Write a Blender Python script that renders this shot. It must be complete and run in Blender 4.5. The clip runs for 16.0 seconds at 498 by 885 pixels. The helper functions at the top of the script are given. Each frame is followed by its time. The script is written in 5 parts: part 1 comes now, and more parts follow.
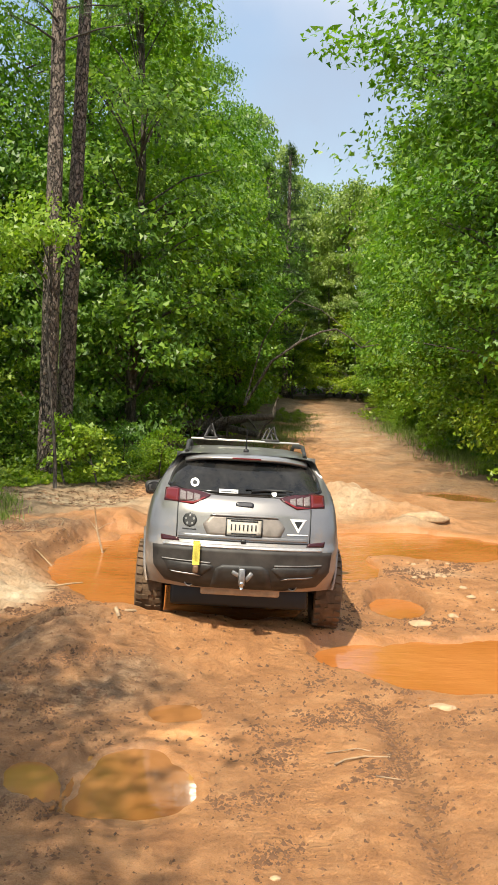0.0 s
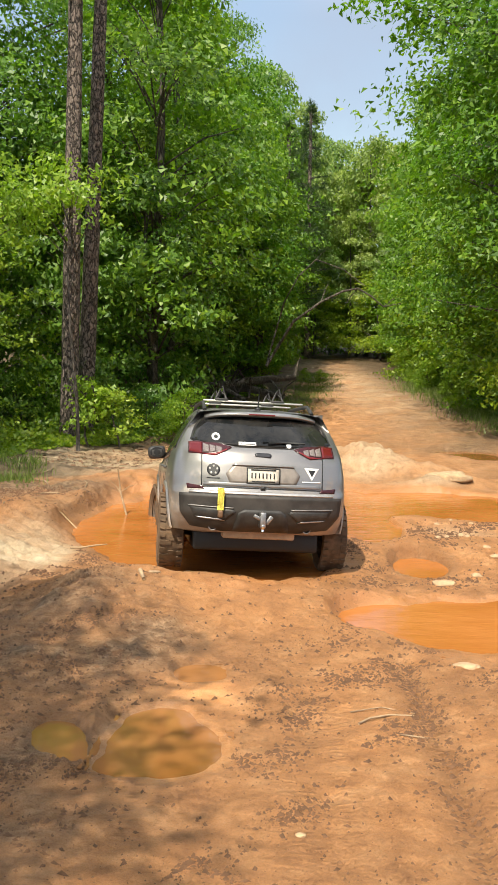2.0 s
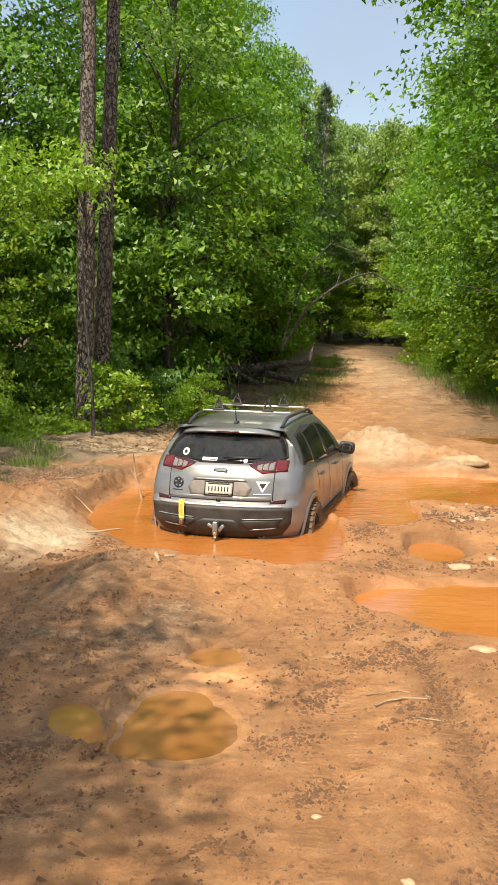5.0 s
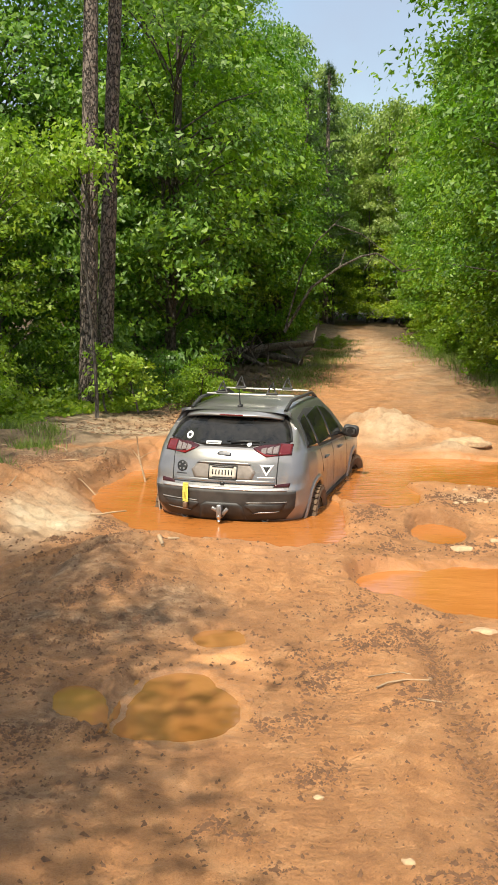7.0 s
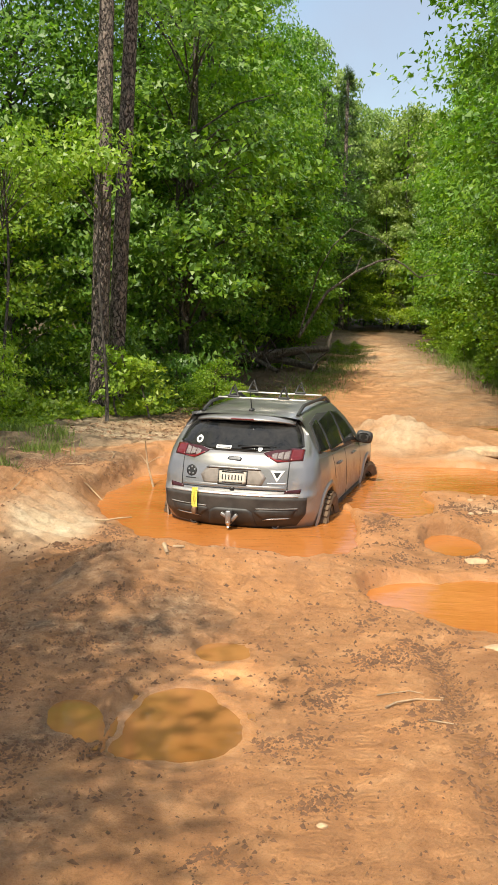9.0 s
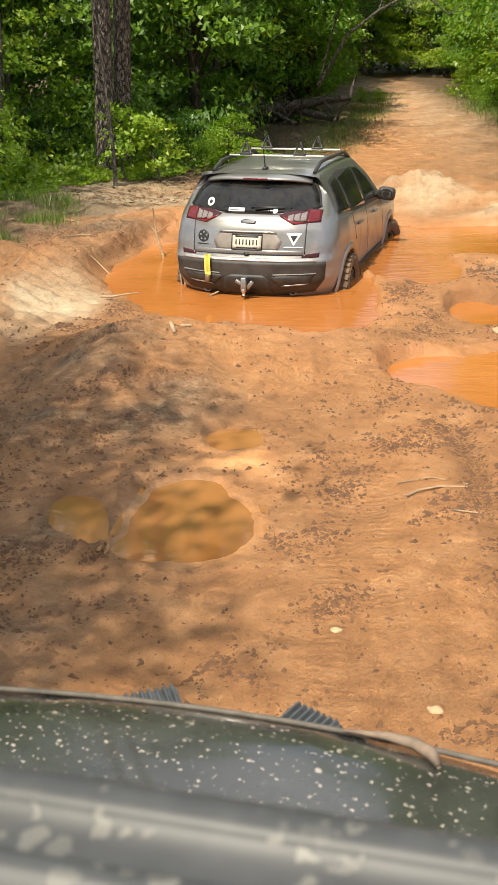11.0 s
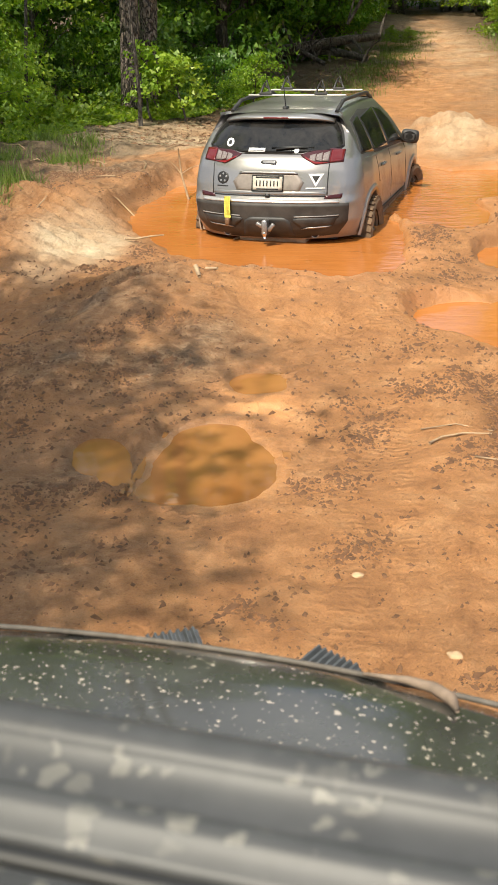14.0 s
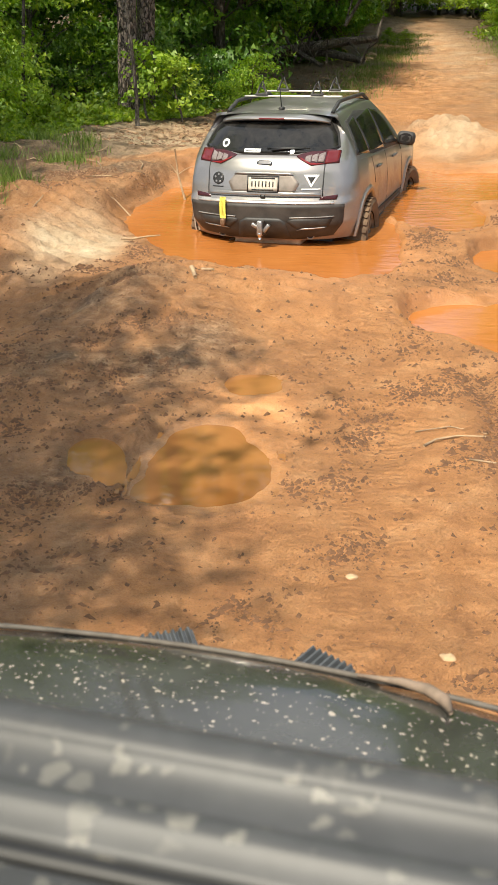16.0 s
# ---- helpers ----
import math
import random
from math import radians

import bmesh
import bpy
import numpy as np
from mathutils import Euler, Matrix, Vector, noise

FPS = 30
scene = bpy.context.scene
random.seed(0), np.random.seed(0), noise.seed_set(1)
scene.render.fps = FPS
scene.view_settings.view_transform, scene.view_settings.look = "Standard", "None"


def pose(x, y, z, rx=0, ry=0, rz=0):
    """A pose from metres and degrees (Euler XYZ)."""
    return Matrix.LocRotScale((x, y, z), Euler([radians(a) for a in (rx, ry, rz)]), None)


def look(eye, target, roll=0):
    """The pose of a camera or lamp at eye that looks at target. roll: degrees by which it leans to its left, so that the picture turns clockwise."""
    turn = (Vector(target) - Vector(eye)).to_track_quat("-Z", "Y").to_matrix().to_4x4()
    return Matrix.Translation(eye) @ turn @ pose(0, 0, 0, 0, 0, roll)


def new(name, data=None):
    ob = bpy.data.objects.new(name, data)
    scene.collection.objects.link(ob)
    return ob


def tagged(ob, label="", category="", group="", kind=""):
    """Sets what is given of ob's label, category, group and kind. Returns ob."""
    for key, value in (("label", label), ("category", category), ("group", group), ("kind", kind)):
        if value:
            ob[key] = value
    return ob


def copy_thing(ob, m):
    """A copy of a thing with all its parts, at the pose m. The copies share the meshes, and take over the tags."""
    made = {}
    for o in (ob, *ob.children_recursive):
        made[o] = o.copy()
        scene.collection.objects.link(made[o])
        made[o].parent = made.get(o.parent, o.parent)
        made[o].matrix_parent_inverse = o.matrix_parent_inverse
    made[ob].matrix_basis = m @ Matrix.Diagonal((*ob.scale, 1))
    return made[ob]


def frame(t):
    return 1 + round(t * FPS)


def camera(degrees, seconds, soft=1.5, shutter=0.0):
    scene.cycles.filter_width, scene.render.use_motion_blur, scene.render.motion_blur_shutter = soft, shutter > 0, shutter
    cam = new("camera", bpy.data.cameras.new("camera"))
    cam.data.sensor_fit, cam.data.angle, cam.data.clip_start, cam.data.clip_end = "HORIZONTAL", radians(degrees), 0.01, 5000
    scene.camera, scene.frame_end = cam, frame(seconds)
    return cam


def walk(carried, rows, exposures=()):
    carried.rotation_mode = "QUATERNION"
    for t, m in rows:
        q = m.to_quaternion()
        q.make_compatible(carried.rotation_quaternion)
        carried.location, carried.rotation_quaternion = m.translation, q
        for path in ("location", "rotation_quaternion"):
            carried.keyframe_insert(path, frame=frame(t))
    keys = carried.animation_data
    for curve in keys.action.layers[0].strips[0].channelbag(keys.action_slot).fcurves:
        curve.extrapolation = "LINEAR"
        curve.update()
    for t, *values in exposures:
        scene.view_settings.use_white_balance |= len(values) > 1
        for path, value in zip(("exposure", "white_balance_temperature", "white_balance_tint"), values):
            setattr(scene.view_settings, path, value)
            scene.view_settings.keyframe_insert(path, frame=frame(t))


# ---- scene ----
cam = camera(25.0, 16.0, soft=1.0)
PATH = [
    (0, (-0.078, 0.034, 2.731), (0.012, 2.025, 2.56), 1.3),
    (0.5, (-0.072, 0.035, 2.734), (0.0, 2.023, 2.531), 0.7),
    (1, (-0.072, 0.042, 2.732), (-0.01, 2.028, 2.504), 0.7),
    (1.5, (-0.074, 0.048, 2.728), (-0.021, 2.034, 2.493), 0.8),
    (2, (-0.077, 0.044, 2.733), (-0.026, 2.029, 2.492), 0.7),
    (2.5, (-0.073, 0.052, 2.726), (-0.028, 2.037, 2.484), 0.6),
    (3, (-0.073, 0.049, 2.726), (-0.036, 2.034, 2.479), 0.6),
    (3.5, (-0.078, 0.045, 2.729), (-0.043, 2.028, 2.475), 0.5),
    (4, (-0.083, 0.06, 2.722), (-0.05, 2.043, 2.462), 0.5),
    (4.5, (-0.083, 0.046, 2.726), (-0.05, 2.028, 2.464), 0.5),
    (5, (-0.081, 0.048, 2.719), (-0.056, 2.03, 2.452), 0.5),
    (7.5, (-0.069, 0.022, 2.745), (-0.052, 1.999, 2.441), 0.4),
    (8, (-0.073, 0.052, 2.733), (-0.071, 2.03, 2.435), 1.0),
    (8.2, (-0.077, 0.063, 2.728), (-0.077, 2.044, 2.454), 1.3),
    (10.3, (0.106, 0.941, 2.69), (0.064, 2.868, 2.157), -0.2),
    (10.5, (0.103, 0.974, 2.697), (0.06, 2.88, 2.095), -0.6),
    (11, (0.094, 0.944, 2.701), (0.041, 2.815, 1.997), -0.9),
    (11.5, (0.086, 0.948, 2.702), (0.019, 2.809, 1.973), -0.9),
    (12, (0.085, 0.941, 2.704), (0.006, 2.792, 1.951), -0.9),
    (12.5, (0.089, 0.953, 2.7), (0.003, 2.794, 1.922), -0.9),
    (13, (0.094, 0.946, 2.701), (0.001, 2.781, 1.911), -0.8),
    (13.5, (0.087, 0.94, 2.703), (-0.005, 2.774, 1.91), -0.7),
    (14, (0.095, 0.955, 2.696), (0.0, 2.788, 1.901), -0.8),
    (14.5, (0.088, 0.944, 2.696), (-0.004, 2.776, 1.898), -0.8),
    (15, (0.088, 0.941, 2.702), (-0.002, 2.77, 1.898), -0.8),
    (15.5, (0.095, 0.962, 2.689), (-0.001, 2.794, 1.891), -0.3),
    (16, (0.089, 0.946, 2.702), (0.005, 2.78, 1.908), -0.2),
]
walk(cam, [(t, look(eye, target, roll)) for t, eye, target, roll in PATH], [(0.0, 0.74, 6900, 8), (16.0, 0.74, 6900, 8)])
cam.data.dof.use_dof = True
cam.data.dof.focus_distance = 11.0
cam.data.dof.aperture_fstop = 11.0

# ---------------------------------------------------------------- light
SUN_EL, SUN_AZ = 55.0, 207.0      # degrees; azimuth clockwise from +y
world = bpy.data.worlds.new("sky")
scene.world = world
world.use_nodes = True
wn, wl = world.node_tree.nodes, world.node_tree.links
wn.clear()
w_out = wn.new("ShaderNodeOutputWorld")
w_bg = wn.new("ShaderNodeBackground")
w_sky = wn.new("ShaderNodeTexSky")
w_sky.sky_type = "NISHITA"
w_sky.sun_disc = False
w_sky.sun_elevation, w_sky.sun_rotation = radians(SUN_EL), radians(SUN_AZ)
w_sky.dust_density = 2.0
w_co = wn.new("ShaderNodeTexCoord")
w_no = wn.new("ShaderNodeTexNoise")
w_no.inputs["Scale"].default_value = 3.2
w_no.inputs["Detail"].default_value = 6.0
w_ra = wn.new("ShaderNodeValToRGB")
w_ra.color_ramp.elements[0].position, w_ra.color_ramp.elements[1].position = 0.34, 0.60
w_mx = wn.new("ShaderNodeMix")
w_mx.data_type = "RGBA"
w_up = wn.new("ShaderNodeSeparateXYZ")
w_hi = wn.new("ShaderNodeValToRGB")
w_hi.color_ramp.elements[0].position, w_hi.color_ramp.elements[0].color = 0.24, (0.30, 0.36, 0.48, 1)
w_hi.color_ramp.elements[1].position, w_hi.color_ramp.elements[1].color = 0.44, (0.86, 0.90, 1.0, 1)
w_gain = wn.new("ShaderNodeVectorMath")
w_gain.operation = "SCALE"
w_gain.inputs["Scale"].default_value = 8.0
wl.new(w_co.outputs["Generated"], w_up.inputs["Vector"])
wl.new(w_up.outputs["Z"], w_hi.inputs["Fac"])
wl.new(w_hi.outputs["Color"], w_gain.inputs[0])
wl.new(w_gain.outputs["Vector"], w_mx.inputs["B"])
wl.new(w_co.outputs["Generated"], w_no.inputs["Vector"])
wl.new(w_no.outputs["Fac"], w_ra.inputs["Fac"])
wl.new(w_ra.outputs["Color"], w_mx.inputs["Factor"])
wl.new(w_sky.outputs["Color"], w_mx.inputs["A"])
wl.new(w_mx.outputs["Result"], w_bg.inputs["Color"])
w_bg.inputs["Strength"].default_value = 0.125
wl.new(w_bg.outputs["Background"], w_out.inputs["Surface"])

sun_data = bpy.data.lights.new("sun", "SUN")
sun_data.energy, sun_data.angle, sun_data.color = 4.1, radians(0.55), (1.0, 0.94, 0.82)
sun = new("sun", sun_data)
_a, _e = radians(SUN_AZ), radians(SUN_EL)
sun.matrix_world = look((math.sin(_a) * math.cos(_e) * 60, math.cos(_a) * math.cos(_e) * 60, math.sin(_e) * 60), (0, 0, 0))


# ---------------------------------------------------------------- materials
def shader(name):
    m = bpy.data.materials.new(name)
    m.use_nodes = True
    n, l = m.node_tree.nodes, m.node_tree.links
    return m, n, l, n["Principled BSDF"]


def noise_node(n, l, scale, detail=4.0, rough=0.55, vec=None, distortion=0.0):
    t = n.new("ShaderNodeTexNoise")
    t.inputs["Scale"].default_value, t.inputs["Detail"].default_value = scale, detail
    t.inputs["Roughness"].default_value, t.inputs["Distortion"].default_value = rough, distortion
    if vec is not None:
        l.new(vec, t.inputs["Vector"])
    return t.outputs["Fac"]


def ramp(n, l, fac, stops):
    r = n.new("ShaderNodeValToRGB")
    e = r.color_ramp.elements
    while len(e) < len(stops):
        e.new(0.5)
    for el, (p, c) in zip(e, stops):
        el.position, el.color = p, (*c, 1) if len(c) == 3 else c
    l.new(fac, r.inputs["Fac"])
    return r.outputs["Color"]


def mixc(n, l, fac, a, b, mode="MIX"):
    x = n.new("ShaderNodeMix")
    x.data_type, x.blend_type = "RGBA", mode
    for key, v in (("Factor", fac), ("A", a), ("B", b)):
        if isinstance(v, bpy.types.NodeSocket):
            l.new(v, x.inputs[key])
        elif key == "Factor":
            x.inputs[key].default_value = v
        else:
            x.inputs[key].default_value = (*v, 1)
    return x.outputs["Result"]


def maths(n, l, op, a, b=0.0, clamp=False):
    x = n.new("ShaderNodeMath")
    x.operation, x.use_clamp = op, clamp
    for i, v in enumerate((a, b)):
        if isinstance(v, bpy.types.NodeSocket):
            l.new(v, x.inputs[i])
        else:
            x.inputs[i].default_value = v
    return x.outputs[0]


def bump(n, l, height, strength, distance, p, after=None):
    b = n.new("ShaderNodeBump")
    b.inputs["Strength"].default_value, b.inputs["Distance"].default_value = strength, distance
    l.new(height, b.inputs["Height"])
    if after is not None:
        l.new(after, b.inputs["Normal"])
    if p is not None:
        l.new(b.outputs["Normal"], p.inputs["Normal"])
    return b.outputs["Normal"]


def coords(n, kind="Object"):
    return n.new("ShaderNodeTexCoord").outputs[kind]


def plain(name, colour, rough=0.5, metal=0.0, vary=0.15, scale=20.0, relief=0.0):
    m, n, l, p = shader(name)
    v = coords(n)
    f = noise_node(n, l, scale, 5, 0.6, v)
    dark = tuple(c * (1 - vary) for c in colour)
    lite = tuple(min(1, c * (1 + vary)) for c in colour)
    l.new(ramp(n, l, f, [(0.3, dark), (0.7, lite)]), p.inputs["Base Color"])
    p.inputs["Roughness"].default_value, p.inputs["Metallic"].default_value = rough, metal
    if relief:
        bump(n, l, f, 0.6, relief, p)
    return m


def mud_material():
    m, n, l, p = shader("red_clay_mud")
    v = coords(n)
    big = noise_node(n, l, 0.55, 5, 0.6, v, 0.3)
    mid = noise_node(n, l, 3.2, 6, 0.65, v, 0.2)
    fine = noise_node(n, l, 26.0, 6, 0.7, v)
    grit = noise_node(n, l, 120.0, 3, 0.7, v)
    dry = ramp(n, l, mid, [(0.28, (0.36, 0.150, 0.050)), (0.52, (0.57, 0.262, 0.098)), (0.76, (0.73, 0.390, 0.178))])
    wet = ramp(n, l, fine, [(0.32, (0.20, 0.085, 0.030)), (0.68, (0.36, 0.175, 0.070))])
    wetness = ramp(n, l, big, [(0.40, (0, 0, 0)), (0.68, (0.75, 0.75, 0.75))])
    # the vertex layer "damp" marks soaked ground round the pools and churned wheel tracks
    at = n.new("ShaderNodeAttribute")
    at.attribute_name = "damp"
    w2 = maths(n, l, "MAXIMUM", maths(n, l, "MULTIPLY", wetness, 0.78), at.outputs["Fac"], True)
    col = mixc(n, l, w2, dry, wet)
    at2 = n.new("ShaderNodeAttribute")
    at2.attribute_name = "forest"
    litter = ramp(n, l, fine, [(0.30, (0.035, 0.028, 0.014)), (0.50, (0.10, 0.062, 0.030)), (0.72, (0.22, 0.13, 0.065))])
    col = mixc(n, l, at2.outputs["Fac"], col, litter)
    at3 = n.new("ShaderNodeAttribute")
    at3.attribute_name = "sand"
    sand = ramp(n, l, mid, [(0.3, (0.58, 0.42, 0.26)), (0.7, (0.78, 0.62, 0.42))])
    col = mixc(n, l, at3.outputs["Fac"], col, sand)
    # dark soil colour, used for tree shade on the ground as well
    at4 = n.new("ShaderNodeAttribute")
    at4.attribute_name = "loam_shade"
    loam_shade = ramp(n, l, noise_node(n, l, 11.0, 8, 0.72, v, 0.6), [(0.34, (0.085, 0.048, 0.025)), (0.50, (0.23, 0.135, 0.070)), (0.66, (0.44, 0.29, 0.17))])
    col = mixc(n, l, at4.outputs["Fac"], col, loam_shade)
    at6 = n.new("ShaderNodeAttribute")
    at6.attribute_name = "slurry"
    soup = ramp(n, l, mid, [(0.3, (0.33, 0.138, 0.044)), (0.7, (0.45, 0.205, 0.080))])
    col = mixc(n, l, maths(n, l, "MULTIPLY", at6.outputs["Fac"], 0.9), col, soup)
    at7 = n.new("ShaderNodeAttribute")
    at7.attribute_name = "film"
    speck = ramp(n, l, grit, [(0.38, (0.42, 0.40, 0.38)), (0.50, (1, 1, 1))])
    col = mixc(n, l, 0.38, col, speck, "MULTIPLY")
    patch = ramp(n, l, noise_node(n, l, 9.0, 5, 0.7, v, 0.8), [(0.34, (0.48, 0.43, 0.38)), (0.47, (1, 1, 1)), (0.72, (1.14, 1.13, 1.11))])
    col = mixc(n, l, 0.32, col, patch, "MULTIPLY")
    l.new(col, p.inputs["Base Color"])
    gloss = ramp(n, l, w2, [(0.0, (0.9, 0.9, 0.9)), (0.8, (0.42, 0.42, 0.42))])
    gloss = mixc(n, l, maths(n, l, "MULTIPLY", at6.outputs["Fac"], 0.8, True), gloss, (0.34, 0.34, 0.34))
    gloss = mixc(n, l, maths(n, l, "MULTIPLY", at7.outputs["Fac"], 0.9, True), gloss, (0.27, 0.27, 0.27))
    l.new(gloss, p.inputs["Roughness"])
    calm = maths(n, l, "SUBTRACT", 1.0, maths(n, l, "MULTIPLY", maths(n, l, "MAXIMUM", at6.outputs["Fac"], at7.outputs["Fac"]), 0.75), True)
    at5 = n.new("ShaderNodeAttribute")
    at5.attribute_name = "tread"
    wv = n.new("ShaderNodeTexWave")
    wv.bands_direction = "Y"
    wv.inputs["Scale"].default_value, wv.inputs["Distortion"].default_value, wv.inputs["Detail"].default_value = 5.2, 3.5, 3.0
    wv.inputs["Detail Scale"].default_value = 2.5
    l.new(v, wv.inputs["Vector"])
    print_h = maths(n, l, "MULTIPLY", wv.outputs["Fac"], at5.outputs["Fac"])
    h = maths(n, l, "ADD", maths(n, l, "MULTIPLY", fine, 0.8), maths(n, l, "MULTIPLY", grit, 0.35))
    h = maths(n, l, "ADD", h, maths(n, l, "MULTIPLY", print_h, 0.40))
    h = maths(n, l, "MULTIPLY", h, calm)
    first = bump(n, l, maths(n, l, "MULTIPLY", noise_node(n, l, 9.0, 6, 0.7, v, 0.8), calm), 1.0, 0.075, None)
    bump(n, l, h, 1.0, 0.035, p, first)
    return m


def water_material(name, deep, film, rough=0.06, ripple=0.30, shine=0.6):
    m, n, l, p = shader(name)
    v = coords(n)
    a = noise_node(n, l, 0.9, 4, 0.6, v, 0.4)
    l.new(ramp(n, l, a, [(0.3, deep), (0.7, film)]), p.inputs["Base Color"])
    p.inputs["Roughness"].default_value = rough
    p.inputs["IOR"].default_value = 1.33
    p.inputs["Specular IOR Level"].default_value = shine
    mp = n.new("ShaderNodeMapping")
    mp.inputs["Scale"].default_value = (1.2, 3.4, 1)
    l.new(v, mp.inputs["Vector"])
    r1 = noise_node(n, l, 2.6, 3, 0.5, mp.outputs["Vector"], 0.5)
    r2 = noise_node(n, l, 11.0, 2, 0.5, mp.outputs["Vector"])
    h = maths(n, l, "ADD", r1, maths(n, l, "MULTIPLY", r2, 0.25))
    bump(n, l, h, ripple, 0.04, p)
    return m


def leaf_material(name, dark, mid, bright):
    m, n, l, p = shader(name)
    g = n.new("ShaderNodeNewGeometry")
    col = ramp(n, l, g.outputs["Random Per Island"], [(0.0, dark), (0.55, mid), (1.0, bright)])
    o = n.new("ShaderNodeObjectInfo")
    tint = ramp(n, l, o.outputs["Random"], [(0.0, (0.80, 0.92, 0.75)), (0.5, (1, 1, 1)), (1.0, (1.25, 1.10, 0.85))])
    col = mixc(n, l, 1.0, col, tint, "MULTIPLY")
    l.new(col, p.inputs["Base Color"])
    p.inputs["Roughness"].default_value = 0.45
    tr = n.new("ShaderNodeBsdfTranslucent")
    warm = mixc(n, l, 1.0, col, (1.5, 1.75, 0.65), "MULTIPLY")
    l.new(warm, tr.inputs["Color"])
    mx = n.new("ShaderNodeMixShader")
    mx.inputs["Fac"].default_value = 0.40
    l.new(p.outputs["BSDF"], mx.inputs[1])
    l.new(tr.outputs["BSDF"], mx.inputs[2])
    l.new(mx.outputs["Shader"], n["Material Output"].inputs["Surface"])
    return m


def bark_material(name, dark, lite, scale=9.0, stretch=0.22, depth=0.5):
    m, n, l, p = shader(name)
    v = coords(n)
    mp = n.new("ShaderNodeMapping")
    mp.inputs["Scale"].default_value = (1, 1, stretch)
    l.new(v, mp.inputs["Vector"])
    vo = n.new("ShaderNodeTexVoronoi")
    vo.feature = "DISTANCE_TO_EDGE"
    vo.inputs["Scale"].default_value = scale
    wob = n.new("ShaderNodeTexNoise")
    wob.inputs["Scale"].default_value = scale * 1.3
    l.new(mp.outputs["Vector"], wob.inputs["Vector"])
    sh = n.new("ShaderNodeVectorMath")
    sh.operation = "MULTIPLY_ADD"
    sh.inputs[1].default_value = (0.14, 0.14, 0.10)
    l.new(wob.outputs["Color"], sh.inputs[0])
    l.new(mp.outputs["Vector"], sh.inputs[2])
    l.new(sh.outputs["Vector"], vo.inputs["Vector"])
    f = noise_node(n, l, scale * 3, 6, 0.65, mp.outputs["Vector"])
    crack = ramp(n, l, vo.outputs["Distance"], [(0.0, (0, 0, 0)), (0.16, (1, 1, 1))])
    col = ramp(n, l, f, [(0.3, dark), (0.7, lite)])
    col = mixc(n, l, depth, col, crack, "MULTIPLY")
    l.new(col, p.inputs["Base Color"])
    p.inputs["Roughness"].default_value = 0.9
    h = maths(n, l, "ADD", crack, f)
    bump(n, l, h, 1.0, 0.03, p)
    return m


def paint_material():
    """Silver-grey metallic paint with splashed clay, which low down also paints the ground's orange reflection."""
    m, n, l, p = shader("silver_paint")
    v = coords(n)
    sep = n.new("ShaderNodeSeparateXYZ")
    l.new(v, sep.inputs["Vector"])
    big = noise_node(n, l, 2.2, 6, 0.7, v, 0.6)
    fine = noise_node(n, l, 38.0, 5, 0.75, v)
    low = maths(n, l, "SUBTRACT", 1.02, sep.outputs["Z"])
    mask = maths(n, l, "ADD", maths(n, l, "MULTIPLY", low, 0.75), maths(n, l, "SUBTRACT", big, 0.62))
    mask = maths(n, l, "ADD", maths(n, l, "MULTIPLY", mask, 2.2), maths(n, l, "MULTIPLY", maths(n, l, "SUBTRACT", fine, 0.5), 1.1), False)
    mask = maths(n, l, "MULTIPLY", mask, 0.75, True)
    flake = noise_node(n, l, 600.0, 2, 0.5, v)
    silver = ramp(n, l, flake, [(0.3, (0.27, 0.255, 0.245)), (0.7, (0.34, 0.325, 0.31))])
    clay = ramp(n, l, fine, [(0.3, (0.26, 0.15, 0.075)), (0.7, (0.40, 0.26, 0.14))])
    l.new(mixc(n, l, mask, silver, clay), p.inputs["Base Color"])
    l.new(ramp(n, l, mask, [(0, (0.75, 0.75, 0.75)), (0.5, (0.05, 0.05, 0.05))]), p.inputs["Metallic"])
    l.new(ramp(n, l, mask, [(0, (0.30, 0.30, 0.30)), (0.6, (0.8, 0.8, 0.8))]), p.inputs["Roughness"])
    p.inputs["Coat Weight"].default_value = 0.35
    return m


def glass_dark(name="tinted_glass"):
    m, n, l, p = shader(name)
    v = coords(n)
    d = noise_node(n, l, 5.0, 6, 0.7, v, 0.5)
    l.new(ramp(n, l, d, [(0.35, (0.006, 0.007, 0.008)), (0.75, (0.035, 0.032, 0.028))]), p.inputs["Base Color"])
    l.new(ramp(n, l, d, [(0.35, (0.03, 0.03, 0.03)), (0.8, (0.22, 0.22, 0.22))]), p.inputs["Roughness"])
    p.inputs["IOR"].default_value = 1.40
    return m


MUD = mud_material()
POND = water_material("pond_water", (0.33, 0.108, 0.022), (0.43, 0.160, 0.044), 0.05, 0.14)
SHALLOW = water_material("shallow_water", (0.20, 0.080, 0.022), (0.34, 0.150, 0.052), 0.02, 0.03, 1.0)
LEAF_A = leaf_material("broadleaf", (0.060, 0.140, 0.016), (0.115, 0.232, 0.022), (0.205, 0.330, 0.036))
LEAF_B = leaf_material("young_leaf", (0.100, 0.185, 0.012), (0.170, 0.270, 0.018), (0.270, 0.345, 0.028))
LEAF_C = leaf_material("shade_leaf", (0.045, 0.112, 0.018), (0.085, 0.180, 0.024), (0.145, 0.255, 0.034))
# far trees' leaves, paled to paint in distance haze and sunlight
LEAF_D = leaf_material("hazed_far_leaf", (0.110, 0.180, 0.045), (0.185, 0.265, 0.070), (0.290, 0.370, 0.115))
LEAF_E = leaf_material("lime_leaf", (0.150, 0.245, 0.020), (0.220, 0.315, 0.028), (0.320, 0.400, 0.048))
NEEDLE = leaf_material("pine_needle", (0.030, 0.062, 0.022), (0.050, 0.090, 0.030), (0.080, 0.120, 0.040))
